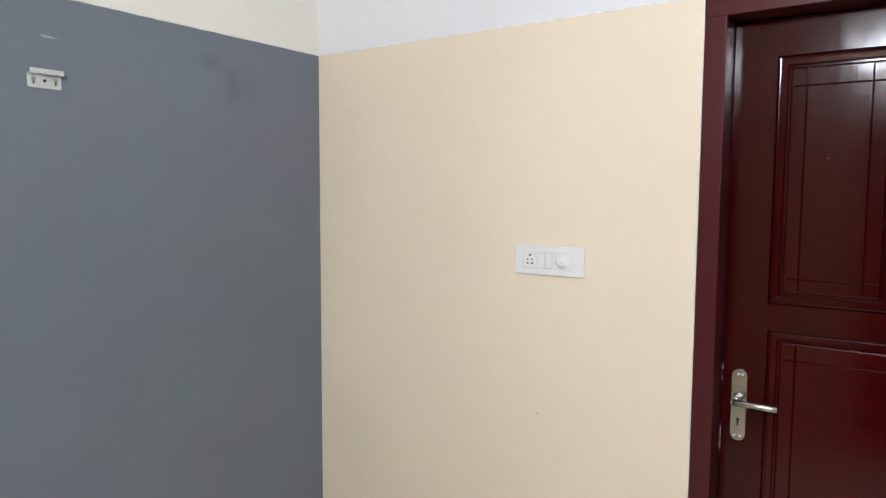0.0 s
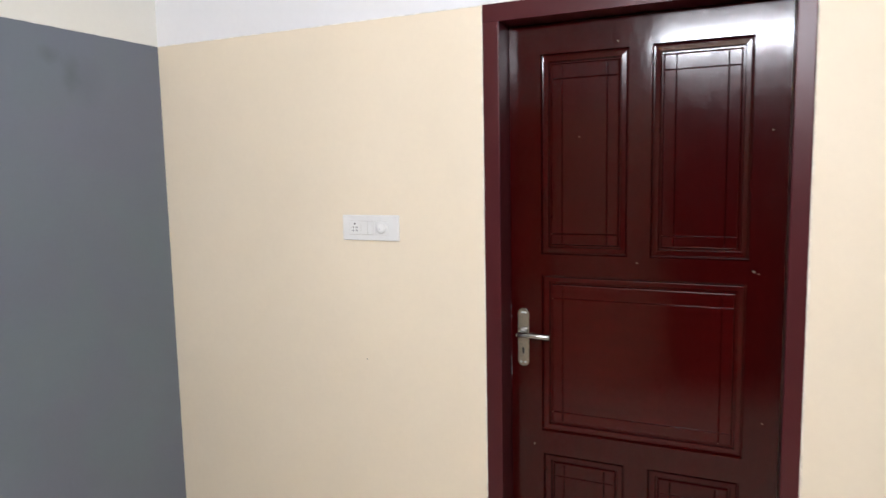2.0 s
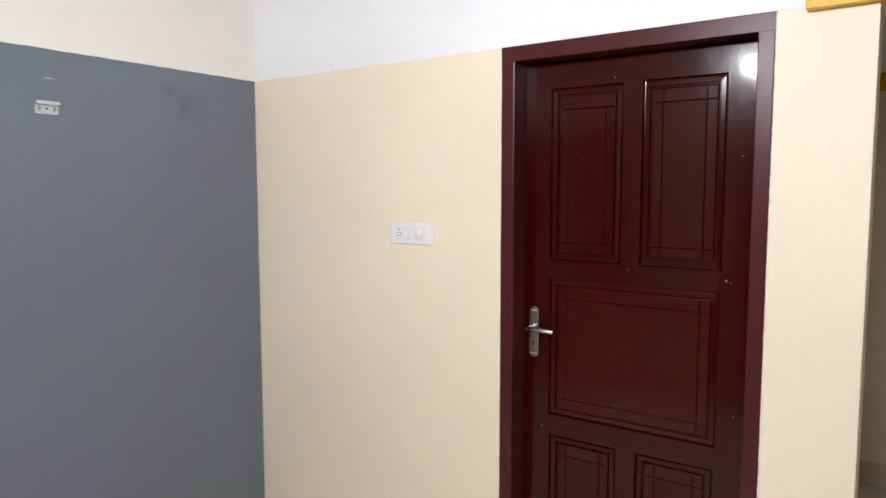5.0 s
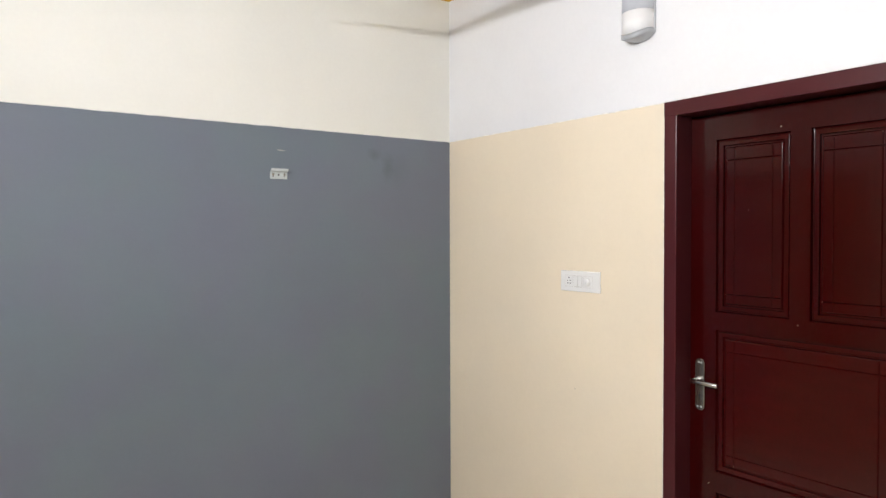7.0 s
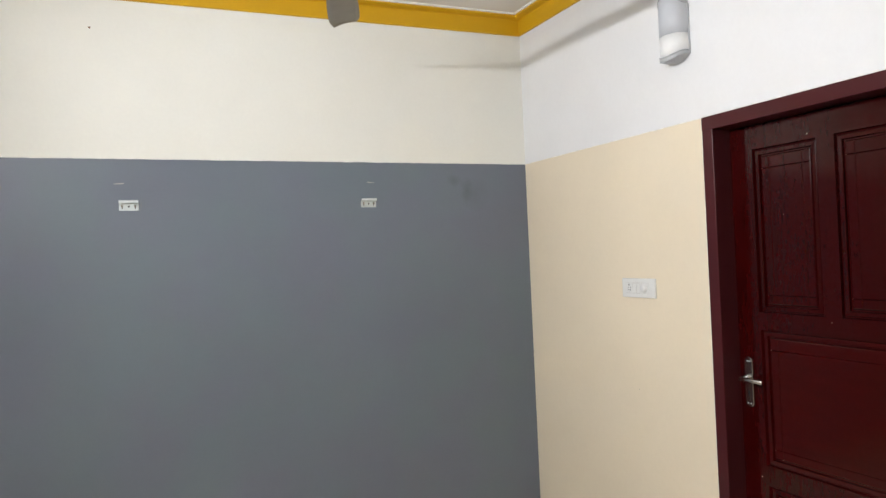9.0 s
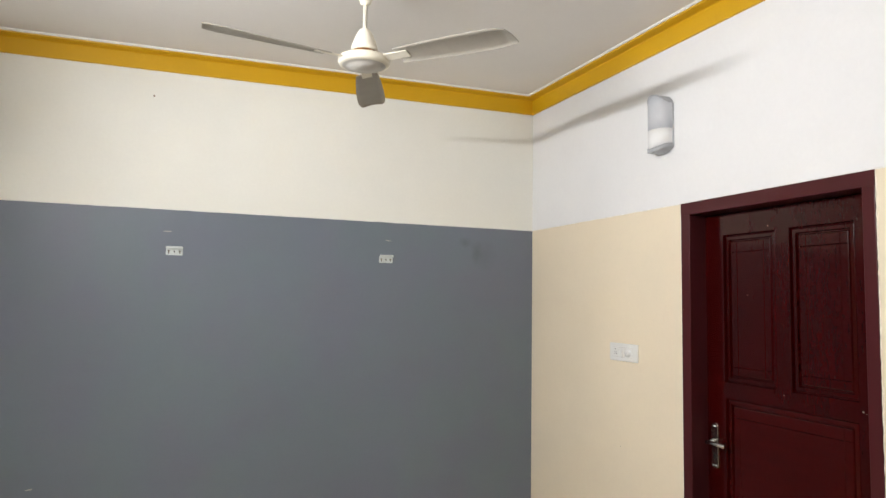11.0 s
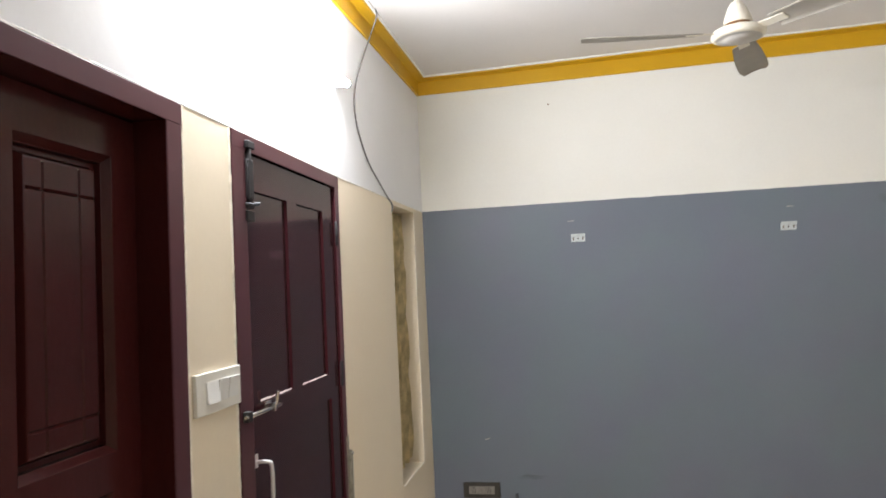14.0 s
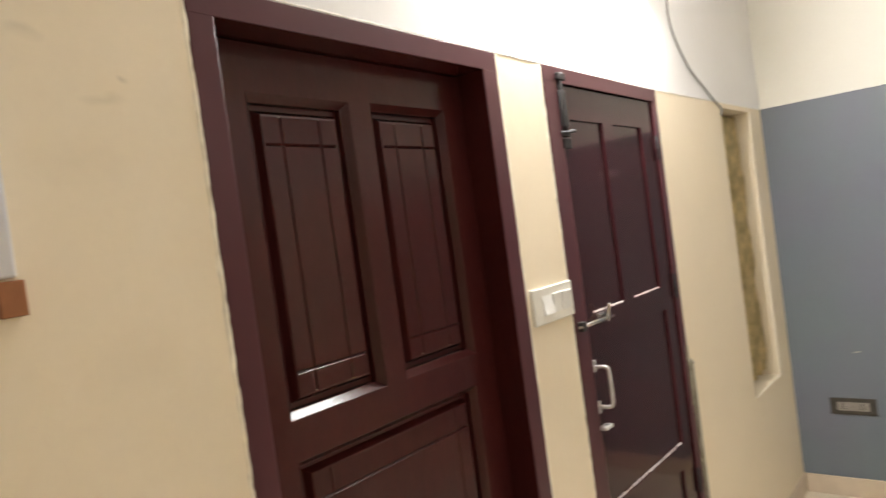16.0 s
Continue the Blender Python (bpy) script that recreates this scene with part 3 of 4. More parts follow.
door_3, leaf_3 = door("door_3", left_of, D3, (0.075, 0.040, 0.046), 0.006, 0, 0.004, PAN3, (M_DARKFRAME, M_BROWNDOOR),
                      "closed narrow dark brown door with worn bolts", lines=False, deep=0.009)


def L3(u, z, w):
    return left_of(u, z, w - 0.004)


# pale dust lying on the chamfered sills under its sunk panels
M_DUST = plain("pale_sill_dust", (0.40, 0.36, 0.35), 0.9, vary=0.25, scale=40, relief=0.3)
for a, b, z in ((-2.150, -1.934, 1.366), (-1.852, -1.630, 1.366), (-2.146, -1.606, 0.786)):
    bm = wobbly_strip(bmesh.new(), lambda s, c, h, z=z: left_of(s, z + 0.0052 + 0.77 * c + 0.64 * h, -0.0085 - 0.64 * c + 0.77 * h), a, b, 0.0050, 0.0010, 40)
    part("sill_dust", bm, M_DUST, leaf_3, "pale dust on a sill")
# black tower bolt at the top
bm = bmesh.new()
block(bm, L3(-2.228, 1.918, 0.0), L3(-2.180, 2.036, 0.006), 0.002)
block(bm, L3(-2.222, 1.922, 0.005), L3(-2.186, 2.032, 0.019), 0.005)
rod(bm, L3(-2.205, 1.905, 0.012), L3(-2.205, 2.075, 0.012), 0.0075, 14, 0.002)
block(bm, L3(-2.226, 1.862, 0.0), L3(-2.182, 1.892, 0.016), 0.003)
block(bm, L3(-2.226, 1.897, 0.0), L3(-2.182, 1.914, 0.016), 0.003)
block(bm, L3(-2.225, 2.060, 0.009), L3(-2.183, 2.082, 0.022), 0.003)
bolt = part("tower_bolt", bm, M_BLACKPAINT, leaf_3, "black painted iron tower bolt")
bm = bmesh.new()
rod(bm, L3(-2.235, 1.908, 0.016), L3(-2.192, 1.908, 0.022), 0.0035, 10, 0.001)
rod(bm, L3(-2.196, 1.910, 0.018), L3(-2.190, 1.910, 0.036), 0.0055, 12, 0.002)
part("bolt_knob", bm, M_GREYROD, leaf_3)
# aldrop across the middle rail
bm = bmesh.new()
rod(bm, L3(-2.282, 1.350, 0.020), L3(-2.070, 1.348, 0.020), 0.0065, 14, 0.002)
part("sliding_bolt", bm, M_STEEL, leaf_3, "steel sliding bolt")
bm = bmesh.new()
block(bm, L3(-2.278, 1.336, 0.0), L3(-2.255, 1.364, 0.028), 0.003)
part("bolt_keeper", bm, M_BLACKPAINT, leaf_3)
bm = bmesh.new()
block(bm, L3(-2.135, 1.335, 0.0), L3(-2.095, 1.366, 0.004), 0.001)
block(bm, L3(-2.122, 1.338, 0.0), L3(-2.112, 1.360, 0.029), 0.002)
rod(bm, L3(-2.105, 1.348, 0.020), L3(-2.105, 1.392, 0.030), 0.0055, 12, 0.0015)
part("bolt_bracket", bm, M_STEEL, leaf_3)
# pull handle
bm = bmesh.new()
block(bm, L3(-2.205, 1.200, 0), L3(-2.188, 1.236, 0.004), 0.001)
block(bm, L3(-2.205, 1.075, 0), L3(-2.188, 1.111, 0.004), 0.001)
sweep(bm, glide([L3(-2.196, 1.215, 0.003), L3(-2.194, 1.216, 0.030), L3(-2.192, 1.210, 0.042), L3(-2.191, 1.185, 0.045), L3(-2.191, 1.126, 0.045), L3(-2.192, 1.101, 0.042), L3(-2.194, 1.095, 0.030), L3(-2.196, 1.096, 0.003)], 5), 0.0056, 10)
part("pull_handle", bm, M_ALU, leaf_3, "dull aluminium pull handle")
# hasp
bm = bmesh.new()
block(bm, L3(-2.238, 1.020, 0), L3(-2.218, 1.052, 0.005), 0.001)
block(bm, L3(-2.222, 1.031, 0.004), L3(-2.176, 1.041, 0.030), 0.002)
part("hasp", bm, M_ALU, leaf_3, "small bright hasp")
bm = bmesh.new()
rod(bm, L3(-2.196, 1.0405, 0.018), L3(-2.196, 1.0418, 0.018), 0.007, 14)
part("hasp_hole", bm, M_HOLE, leaf_3)
for zc in (1.88, 1.36, 0.62):
    bm = bmesh.new()
    rod(bm, left_of(D3[1] - 0.040, zc - 0.045, 0.006), left_of(D3[1] - 0.040, zc + 0.045, 0.006), 0.006, 12, 0.001)
    for k in (-0.03, 0, 0.03):
        rod(bm, left_of(D3[1] - 0.040, zc + k - 0.001, 0.006), left_of(D3[1] - 0.040, zc + k + 0.001, 0.006), 0.0066, 12)
    part("hinge", bm, M_BLACKPAINT, door_3, "black painted butt hinge")
# folding stay with a rivet on the hinge-side jamb
bm = bmesh.new()
block(bm, left_of(-1.492, 0.90, 0.004), left_of(-1.474, 1.125, 0.009), 0.001)
stay = part("stay_strap", bm, M_HINGE, door_3, "weathered steel strap")
bm = stadium(bmesh.new(), left_of, -1.466, 0.22, 1.070, 0.011, 0.007, 0.016)
part("stay_arm", bm, M_HINGE, door_3, "weathered steel folding stay arm")
bm = bmesh.new()
rod(bm, left_of(-1.466, 1.058, 0.014), left_of(-1.466, 1.058, 0.021), 0.0055, 12, 0.0015)
part("rivet", bm, M_STEEL, door_3)

# ---- niche with a cloth in it ----
bm = bmesh.new()
u0, u1, z0, z1 = NICHE
block(bm, (XL - 0.128, u0, z0), (XL - 0.12, u1, z1))
solo("niche_back", bm, M_NICHE, "stained plaster back of a tall wall niche", "wall", "structure")
bm = bmesh.new()
wobbly_strip(bm, lambda s, c, h: left_of(u1 + 0.004 + c, s, h), z0 - 0.01, z1, 0.012, 0.004, 31, 0.06)
wobbly_strip(bm, lambda s, c, h: left_of(s, z0 - 0.004 + c, h), u0, u1 + 0.01, 0.010, 0.004, 32, 0.06)
solo("trim_niche", bm, M_CAULK, "rounded plaster lip round the niche", "trim", "structure")
# hanging cloth: folded sheet with thickness
bm = bmesh.new()
nu, nz = 46, 60
grid = []
for j in range(nz + 1):
    z = z1 - 0.015 - (z1 - z0 - 0.05) * j / nz
    row = []
    for i in range(nu + 1):
        u = u0 + 0.01 + (u1 - u0 - 0.03) * i / nu
        k = 0.35 + 0.65 * min(1, j / 14)
        w = -0.064 + k * (0.016 * math.sin(i * 0.62 + 0.9 * noise.noise((i * 0.1, j * 0.05, 2))) + 0.010 * noise.noise((i * 0.25, j * 0.09, 4)) + 0.012 * noise.noise((i * 0.08, j * 0.2, 8)))
        row.append(bm.verts.new(left_of(u, z + 0.012 * noise.noise((i * 0.2, 3, 1)) * (j == nz), w)))
    grid.append(row)
for j in range(nz):
    for i in range(nu):
        bm.faces.new((grid[j][i], grid[j][i + 1], grid[j + 1][i + 1], grid[j + 1][i])).smooth = True
bmesh.ops.solidify(bm, geom=bm.faces, thickness=0.003)
solo("curtain", bm, M_CURTAIN, "creased olive-beige cloth hanging inside the niche", "curtain")

# ---- lit tube light on the wall over the brown doors ----
TY0, TY1, TZ, TW = -2.645, -1.435, 2.455, 0.050
tube = thing("tube_light", (XL, (TY0 + TY1) / 2, TZ), "lit white tube light on a slim batten", "tube light")
part("batten", boxed((XL, TY0 + 0.01, TZ + 0.006), (XL + 0.040, TY1 - 0.01, TZ + 0.026), 0.004), M_LAMPWHITE, tube, "slim white batten")
bm = rod(bmesh.new(), (XL + TW, TY0 + 0.03, TZ), (XL + TW, TY1 - 0.022, TZ), 0.0135, 48)
bm.normal_update()
bmesh.ops.recalc_face_normals(bm, faces=bm.faces)
for f in bm.faces:
    f.material_index = 2 if abs(f.normal.y) > 0.5 else 0 if f.normal.x > 0.2 else 1
part("tube", bm, [m_tube, m_tube_back, M_BOARD], tube, "glowing white tube with a fainter back")
for a, b in ((TY0, TY0 + 0.03), (TY1 - 0.022, TY1)):
    bm = bmesh.new()
    rod(bm, (XL + TW, a, TZ), (XL + TW, b, TZ), 0.0145, 20, 0.002)
    block(bm, (XL + 0.004, a + 0.004, TZ - 0.010), (XL + TW, b - 0.004, TZ + 0.010), 0.002)
    part("end_cap", bm, M_BOARD, tube)

# ---- cable down to the niche ----
bm = sweep(bmesh.new(), glide([(XL + 0.066, -1.13, 2.902), (XL + 0.070, -1.060, 2.875), (XL + 0.030, -1.030, 2.800), (XL + 0.010, -1.085, 2.690), (XL + 0.006, -1.190, 2.550), (XL + 0.006, -1.232, 2.450), (XL + 0.006, -1.205, 2.345),
                              (XL + 0.006, -1.075, 2.225), (XL + 0.006, -0.930, 2.160), (XL + 0.006, -0.775, 2.098), (XL + 0.005, -0.702, 2.075), (XL + 0.003, -0.690, 2.045), (XL - 0.03, -0.685, 1.98), (XL - 0.040, -0.68, 1.86)], 8), 0.0038, 10)
solo("cable", bm, M_CABLE, "loose grey cable hanging along the white wall", "cable")


# ---- switch plates ----
def rocker(bm, place, u0, u1, z0, z1, w, tilt):
    """A rocker that leans: one half proud."""
    zm = (z0 + z1) / 2
    pts = [(z0, w + 0.001 + max(0, -tilt)), (zm, w + 0.003), (z1, w + 0.001 + max(0, tilt))]
    a = [bm.verts.new(place(u0, z, h)) for z, h in pts]
    b = [bm.verts.new(place(u1, z, h)) for z, h in pts]
    c = [bm.verts.new(place(u0, z, w)) for z, h in pts]
    d = [bm.verts.new(place(u1, z, w)) for z, h in pts]
    for i in range(2):
        bm.faces.new((a[i], a[i + 1], b[i + 1], b[i]))
        bm.faces.new((a[i], a[i + 1], c[i + 1], c[i]))
        bm.faces.new((b[i], b[i + 1], d[i + 1], d[i]))
    bm.faces.new((a[0], b[0], d[0], c[0]))
    bm.faces.new((a[2], b[2], d[2], c[2]))
    return bm


s1 = thing("switch_plate", right_of(-0.912, 1.388), "white switch plate with socket, switch and fan regulator", "switch")
part("cover_plate", boxed(right_of(-1.020, 1.388, 0), right_of(-0.805, 1.473, 0.009), 0.003), M_PLASTIC, s1)
for a, b in ((-0.8768, -0.8312), (-0.9243, -0.8807), (-0.9818, -0.9332)):
    part("module_gap", boxed(right_of(a, 1.4066, 0.008), right_of(b, 1.4538, 0.0094)), M_FANPLATE, s1)
sock = part("socket", boxed(right_of(-0.876, 1.408, 0.008), right_of(-0.832, 1.453, 0.0105), 0.001), M_PLASTIC, s1)
bm = bmesh.new()
for u, z, r in ((-0.854, 1.444, 0.0034), (-0.847, 1.432, 0.0024), (-0.861, 1.432, 0.0024), (-0.847, 1.421, 0.0028), (-0.861, 1.421, 0.0028)):
    rod(bm, right_of(u, z, 0.0104), right_of(u, z, 0.0110), r, 12)
part("socket_holes", bm, M_HOLE, sock)
part("rocker", rocker(bmesh.new(), right_of, -0.9015, -0.8815, 1.409, 1.452, 0.009, -0.005), M_PLASTIC, s1)
part("blank_module", boxed(right_of(-0.9235, 1.409, 0.008), right_of(-0.9035, 1.452, 0.0108), 0.001), M_PLASTIC, s1)
reg = part("regulator_base", boxed(right_of(-0.981, 1.407, 0.008), right_of(-0.934, 1.453, 0.0105), 0.001), M_PLASTIC, s1)
bm = bmesh.new()
lathe(bm, [(0.0175, 0), (0.0172, 0.008), (0.0155, 0.0115), (0.006, 0.0125)], axis_pose(right_of(-0.957, 1.430, 0.0105), right_of(-0.957, 1.430, 0.03)), 28)
part("regulator_knob", bm, M_PLASTIC, reg, "round white regulator knob")
bm = bmesh.new()
rod(bm, right_of(-0.956, 1.428, 0.0228), right_of(-0.956, 1.428, 0.0235), 0.0018, 10)
part("regulator_mark", bm, M_LAMPGREY, reg)

s2 = thing("switch_plate", left_of(-2.396, 1.392), "aged white switch plate with three rockers", "switch")
part("cover_plate", boxed(left_of(-2.503, 1.392, 0), left_of(-2.293, 1.489, 0.011), 0.003), M_PLASTIC2, s2)
for a, b, t in ((-2.460, -2.406, -0.005), (-2.404, -2.362, 0.004), (-2.358, -2.310, 0.007)):
    part("rocker", rocker(bmesh.new(), left_of, a, b, 1.416, 1.466, 0.0112, t), M_PLASTIC, s2)

so = thing("wall_socket", north_of(-2.654, 0.44), "worn grey double socket in a dark frame", "socket")
part("cover_plate", boxed(north_of(-2.760, 0.441, 0), north_of(-2.548, 0.528, 0.008), 0.002), M_SOCKPLATE, so, "dark grimy frame")
part("socket_module", boxed(north_of(-2.728, 0.462, 0.007), north_of(-2.580, 0.508, 0.011), 0.002), M_SOCKET, so)
for uc in (-2.698, -2.612):
    bm = bmesh.new()
    for du, dz, r in ((0, 0.011, 0.0034), (-0.008, 0.0, 0.0025), (0.008, 0.0, 0.0025), (-0.008, -0.011, 0.0028), (0.008, -0.011, 0.0028)):
        rod(bm, north_of(uc + du, 0.486 + dz, 0.0108), north_of(uc + du, 0.486 + dz, 0.0115), r, 10)
    part("socket_holes", bm, M_HOLE, so)


# ---- steel brackets on the slate wall ----
def bracket(x):
    b = thing("wall_bracket", north_of(x, 1.871), "small zinc-plated hanging bracket screwed to the wall", "bracket", "wall brackets")
    h, z0 = 0.0395, 1.871

    def plate(lo, hi, w0, w1, r, shift=0.0, feet=True):
        """A sheet with rounded corners, all four or the upper two."""
        pts = []
        for su, sz, a0 in ((1, 1, 0), (-1, 1, 90), (-1, -1, 180), (1, -1, 270)):
            for q in range(5):
                ang = radians(a0 + 22.5 * q)
                rr = r if sz > 0 or feet else 0.0003
                pts.append((x + shift + su * (h - rr) + rr * math.cos(ang), (hi if sz > 0 else lo) - sz * rr + rr * math.sin(ang)))
        bm = bmesh.new()
        front = [bm.verts.new(north_of(u, z, w1)) for u, z in pts]
        back = [bm.verts.new(north_of(u, z, w0)) for u, z in pts]
        ring_faces(bm, back, front, False)
        bm.faces.new(front)
        bm.faces.new(back)
        return bm

    part("plate", plate(z0, z0 + 0.033, 0.0, 0.003, 0.004), M_ZINC, b)
    part("shelf", boxed(north_of(x - h, z0 + 0.0325, 0.0), north_of(x + h, z0 + 0.034, 0.0168), 0.0003), M_ZINC, b)
    part("lip", plate(z0 + 0.0325, z0 + 0.0445, 0.0165, 0.0185, 0.003, feet=False), M_ZINC, b, "upturned lip")
    for du in (-0.026, 0.026):
        bm = lathe(bmesh.new(), [(0.0052, 0), (0.0048, 0.0025), (0.0025, 0.004)], axis_pose(north_of(x + du, z0 + 0.0205, 0.003), north_of(x + du, z0 + 0.0205, 0.02)), 14)
        part("screw", bm, M_STEEL, b)
        part("keyhole_slot", boxed(north_of(x + du - 0.0025, z0 + 0.008, 0.0028), north_of(x + du + 0.0025, z0 + 0.018, 0.0035)), M_TRAP, b)
    part("centre_hole", rod(bmesh.new(), north_of(x, z0 + 0.018, 0.0028), north_of(x, z0 + 0.018, 0.0035), 0.004, 14), M_HOLE, b)
    return b


bracket(-2.036)
bracket(-0.932)


# ---- marks on the walls ----
def patch(name, place, outline_r, uc, zc, ru, rz, out, mat, label, seed, tilt=0.0):
    """A thin ragged mark a fraction of a millimetre thick."""
    bm = bmesh.new()
    n = 26
    pts = []
    for k in range(n):
        a = 2 * math.pi * k / n
        r = 1 + outline_r * noise.noise((math.cos(a) * 1.6, math.sin(a) * 1.6, seed))
        du, dz = ru * r * math.cos(a), rz * r * math.sin(a)
        c, s = math.cos(tilt), math.sin(tilt)
        pts.append((uc + du * c - dz * s, zc + du * s + dz * c))
    top = [bm.verts.new(place(u, z, out)) for u, z in pts]
    low = [bm.verts.new(place(u, z, 0)) for u, z in pts]
    bm.faces.new(top)
    ring_faces(bm, low, top)
    return solo(name, bm, mat, label, "mark", "structure")


patch("trim_dent", north_of, 0.5, -2.070, 1.990, 0.022, 0.0024, 0.0006, M_SCRATCH, "pale scrape above a bracket", 1.0, 0.05)
patch("trim_dent", north_of, 0.5, -0.918, 1.997, 0.019, 0.0024, 0.0006, M_SCRATCH, "pale scrape above a bracket", 2.0, -0.05)
patch("trim_scratch", north_of, 0.5, -2.610, 0.772, 0.016, 0.003, 0.0006, M_SCRATCH, "small pale scratch on slate paint", 3.0, 0.15)
patch("trim_scratch", north_of, 0.8, -2.370, 0.565, 0.060, 0.003, 0.0006, M_SMUDGE, "faint dark scuff on slate paint", 5.0, 0.0)
patch("trim_speck", north_of, 0.3, -2.162, 2.668, 0.005, 0.004, 0.002, M_RUST, "small dark nail hole on cream paint", 6.0)
patch("trim_speck", right_of, 0.3, -0.88, 0.98, 0.002, 0.0015, 0.0005, M_HINGE, "tiny speck on beige paint", 7.0)

for u, z, rr, w in ((-1.586, 1.707, 0.0020, -0.0925), (-1.761, 1.334, 0.0022, -LX), (-2.074, 1.321, 0.0034, -LX), (-2.086, 1.316, 0.0020, -LX), (-2.107, 0.894, 0.0024, -LX), (-1.701, 1.974, 0.0028, -LX), (-1.449, 0.736, 0.0026, -LX), (-2.110, 1.705, 0.0020, -LX)):
    bm = lathe(bmesh.new(), [(rr, -0.001), (rr * 0.9, 0.0004), (rr * 0.4, 0.0009)], axis_pose(right_of(u, z, w), right_of(u, z, w + 0.01)), 10)
    part("filler_spot", bm, M_HINGE, leaf_1, "small pale filled nail spot")

# ---- wall lamp, unlit ----
wl = thing("wall_lamp", right_of(-1.212, 2.340), "unlit half-round frosted glass wall lamp", "wall lamp")


def half_round(bm, place, uc, half, depth, z0, z1, low=0.0, high=0.0, n=20):
    """A bowed shade; its lower and upper ends round off by low and high towards the wall."""
    rows = [[], [], []]
    for k in range(n + 1):
        c, s = math.cos(math.pi * k / n), math.sin(math.pi * k / n)
        e = abs(c) ** 2.6
        for row, z in zip(rows, (z0 + low * e, (z0 + z1 + (low - high) * e) / 2, z1 - high * e)):
            row.append(bm.verts.new(place(uc + half * c, z, 0.006 + depth * s ** 0.7)))
    for a, b in zip(rows, rows[1:]):
        for k in range(n):
            bm.faces.new((a[k], a[k + 1], b[k + 1], b[k])).smooth = True
    for row in (rows[0], rows[2]):
        wall = [bm.verts.new((XR - 0.004, v.co.y, v.co.z)) for v in row]
        for k in range(n):
            bm.faces.new((row[k], row[k + 1], wall[k + 1], wall[k]))
    bmesh.ops.recalc_face_normals(bm, faces=bm.faces)
    return bm


bm = boxed((-1.278, 2.362, 0), (-1.146, 2.562, 0.008), 0.003)
for v in bm.verts:
    v.co = right_of(*v.co)
part("backplate", bm, M_LAMPGREY, wl, "grey metal backplate")
LU, LH, LD = -1.212, 0.062, 0.066
part("lower_shade", half_round(bmesh.new(), right_of, LU, LH, LD, 2.356, 2.446, low=0.020), M_LAMPWHITE, wl, "clear white lower glass")
part("upper_shade", half_round(bmesh.new(), right_of, LU, LH, LD, 2.446, 2.598, high=0.034), M_FROST, wl, "frosted grey upper glass")
bm = half_round(bmesh.new(), right_of, LU, LH + 0.002, LD + 0.003, 2.340, 2.3605, low=0.022, high=-0.0185)
part("bottom_cap", bm, M_LAMPGREY, wl, "grey bottom rim")
bm = half_round(bmesh.new(), right_of, LU, LH + 0.0015, LD + 0.002, 2.594, 2.602, low=-0.034, high=0.034)
part("top_cap", bm, M_LAMPGREY, wl)

# ---- ceiling fan at rest ----
FX, FY = -1.400, -1.200
fan = thing("ceiling_fan", (FX, FY, 2.545), "ivory three-bladed ceiling fan", "ceiling fan")


def turned(profile, n=40):
    return lathe(bmesh.new(), profile, Matrix.Translation((FX, FY, 0)), n)


part("canopy", turned([(0.012, 2.788), (0.020, 2.792), (0.027, 2.815), (0.034, 2.850), (0.037, 2.885), (0.037, 2.897), (0.020, 2.899)]), M_FAN, fan, "ivory bell canopy")
part("hook_plate", turned([(0.022, 2.896), (0.022, CEIL)], 20), M_FAN, fan)
part("down_rod", turned([(0.0085, 2.665), (0.0085, 2.800)], 18), M_FAN, fan)
part("lower_canopy", turned([(0.012, 2.694), (0.022, 2.688), (0.034, 2.667), (0.047, 2.632), (0.052, 2.610), (0.048, 2.606)]), M_FAN, fan, "ivory dome over the motor")
part("winding", turned([(0.044, 2.610), (0.044, 2.584)]), M_COPPER, fan, "copper-brown gap above the motor")
part("motor", turned([(0.050, 2.588), (0.078, 2.586), (0.094, 2.580), (0.098, 2.572), (0.098, 2.560), (0.094, 2.553), (0.082, 2.549)]), M_FAN, fan, "ivory motor ring")
part("bottom_plate", turned([(0.082, 2.549), (0.074, 2.546), (0.060, 2.547), (0.058, 2.543), (0.020, 2.539), (0.001, 2.538)]), M_FANPLATE, fan, "grey bottom plate")
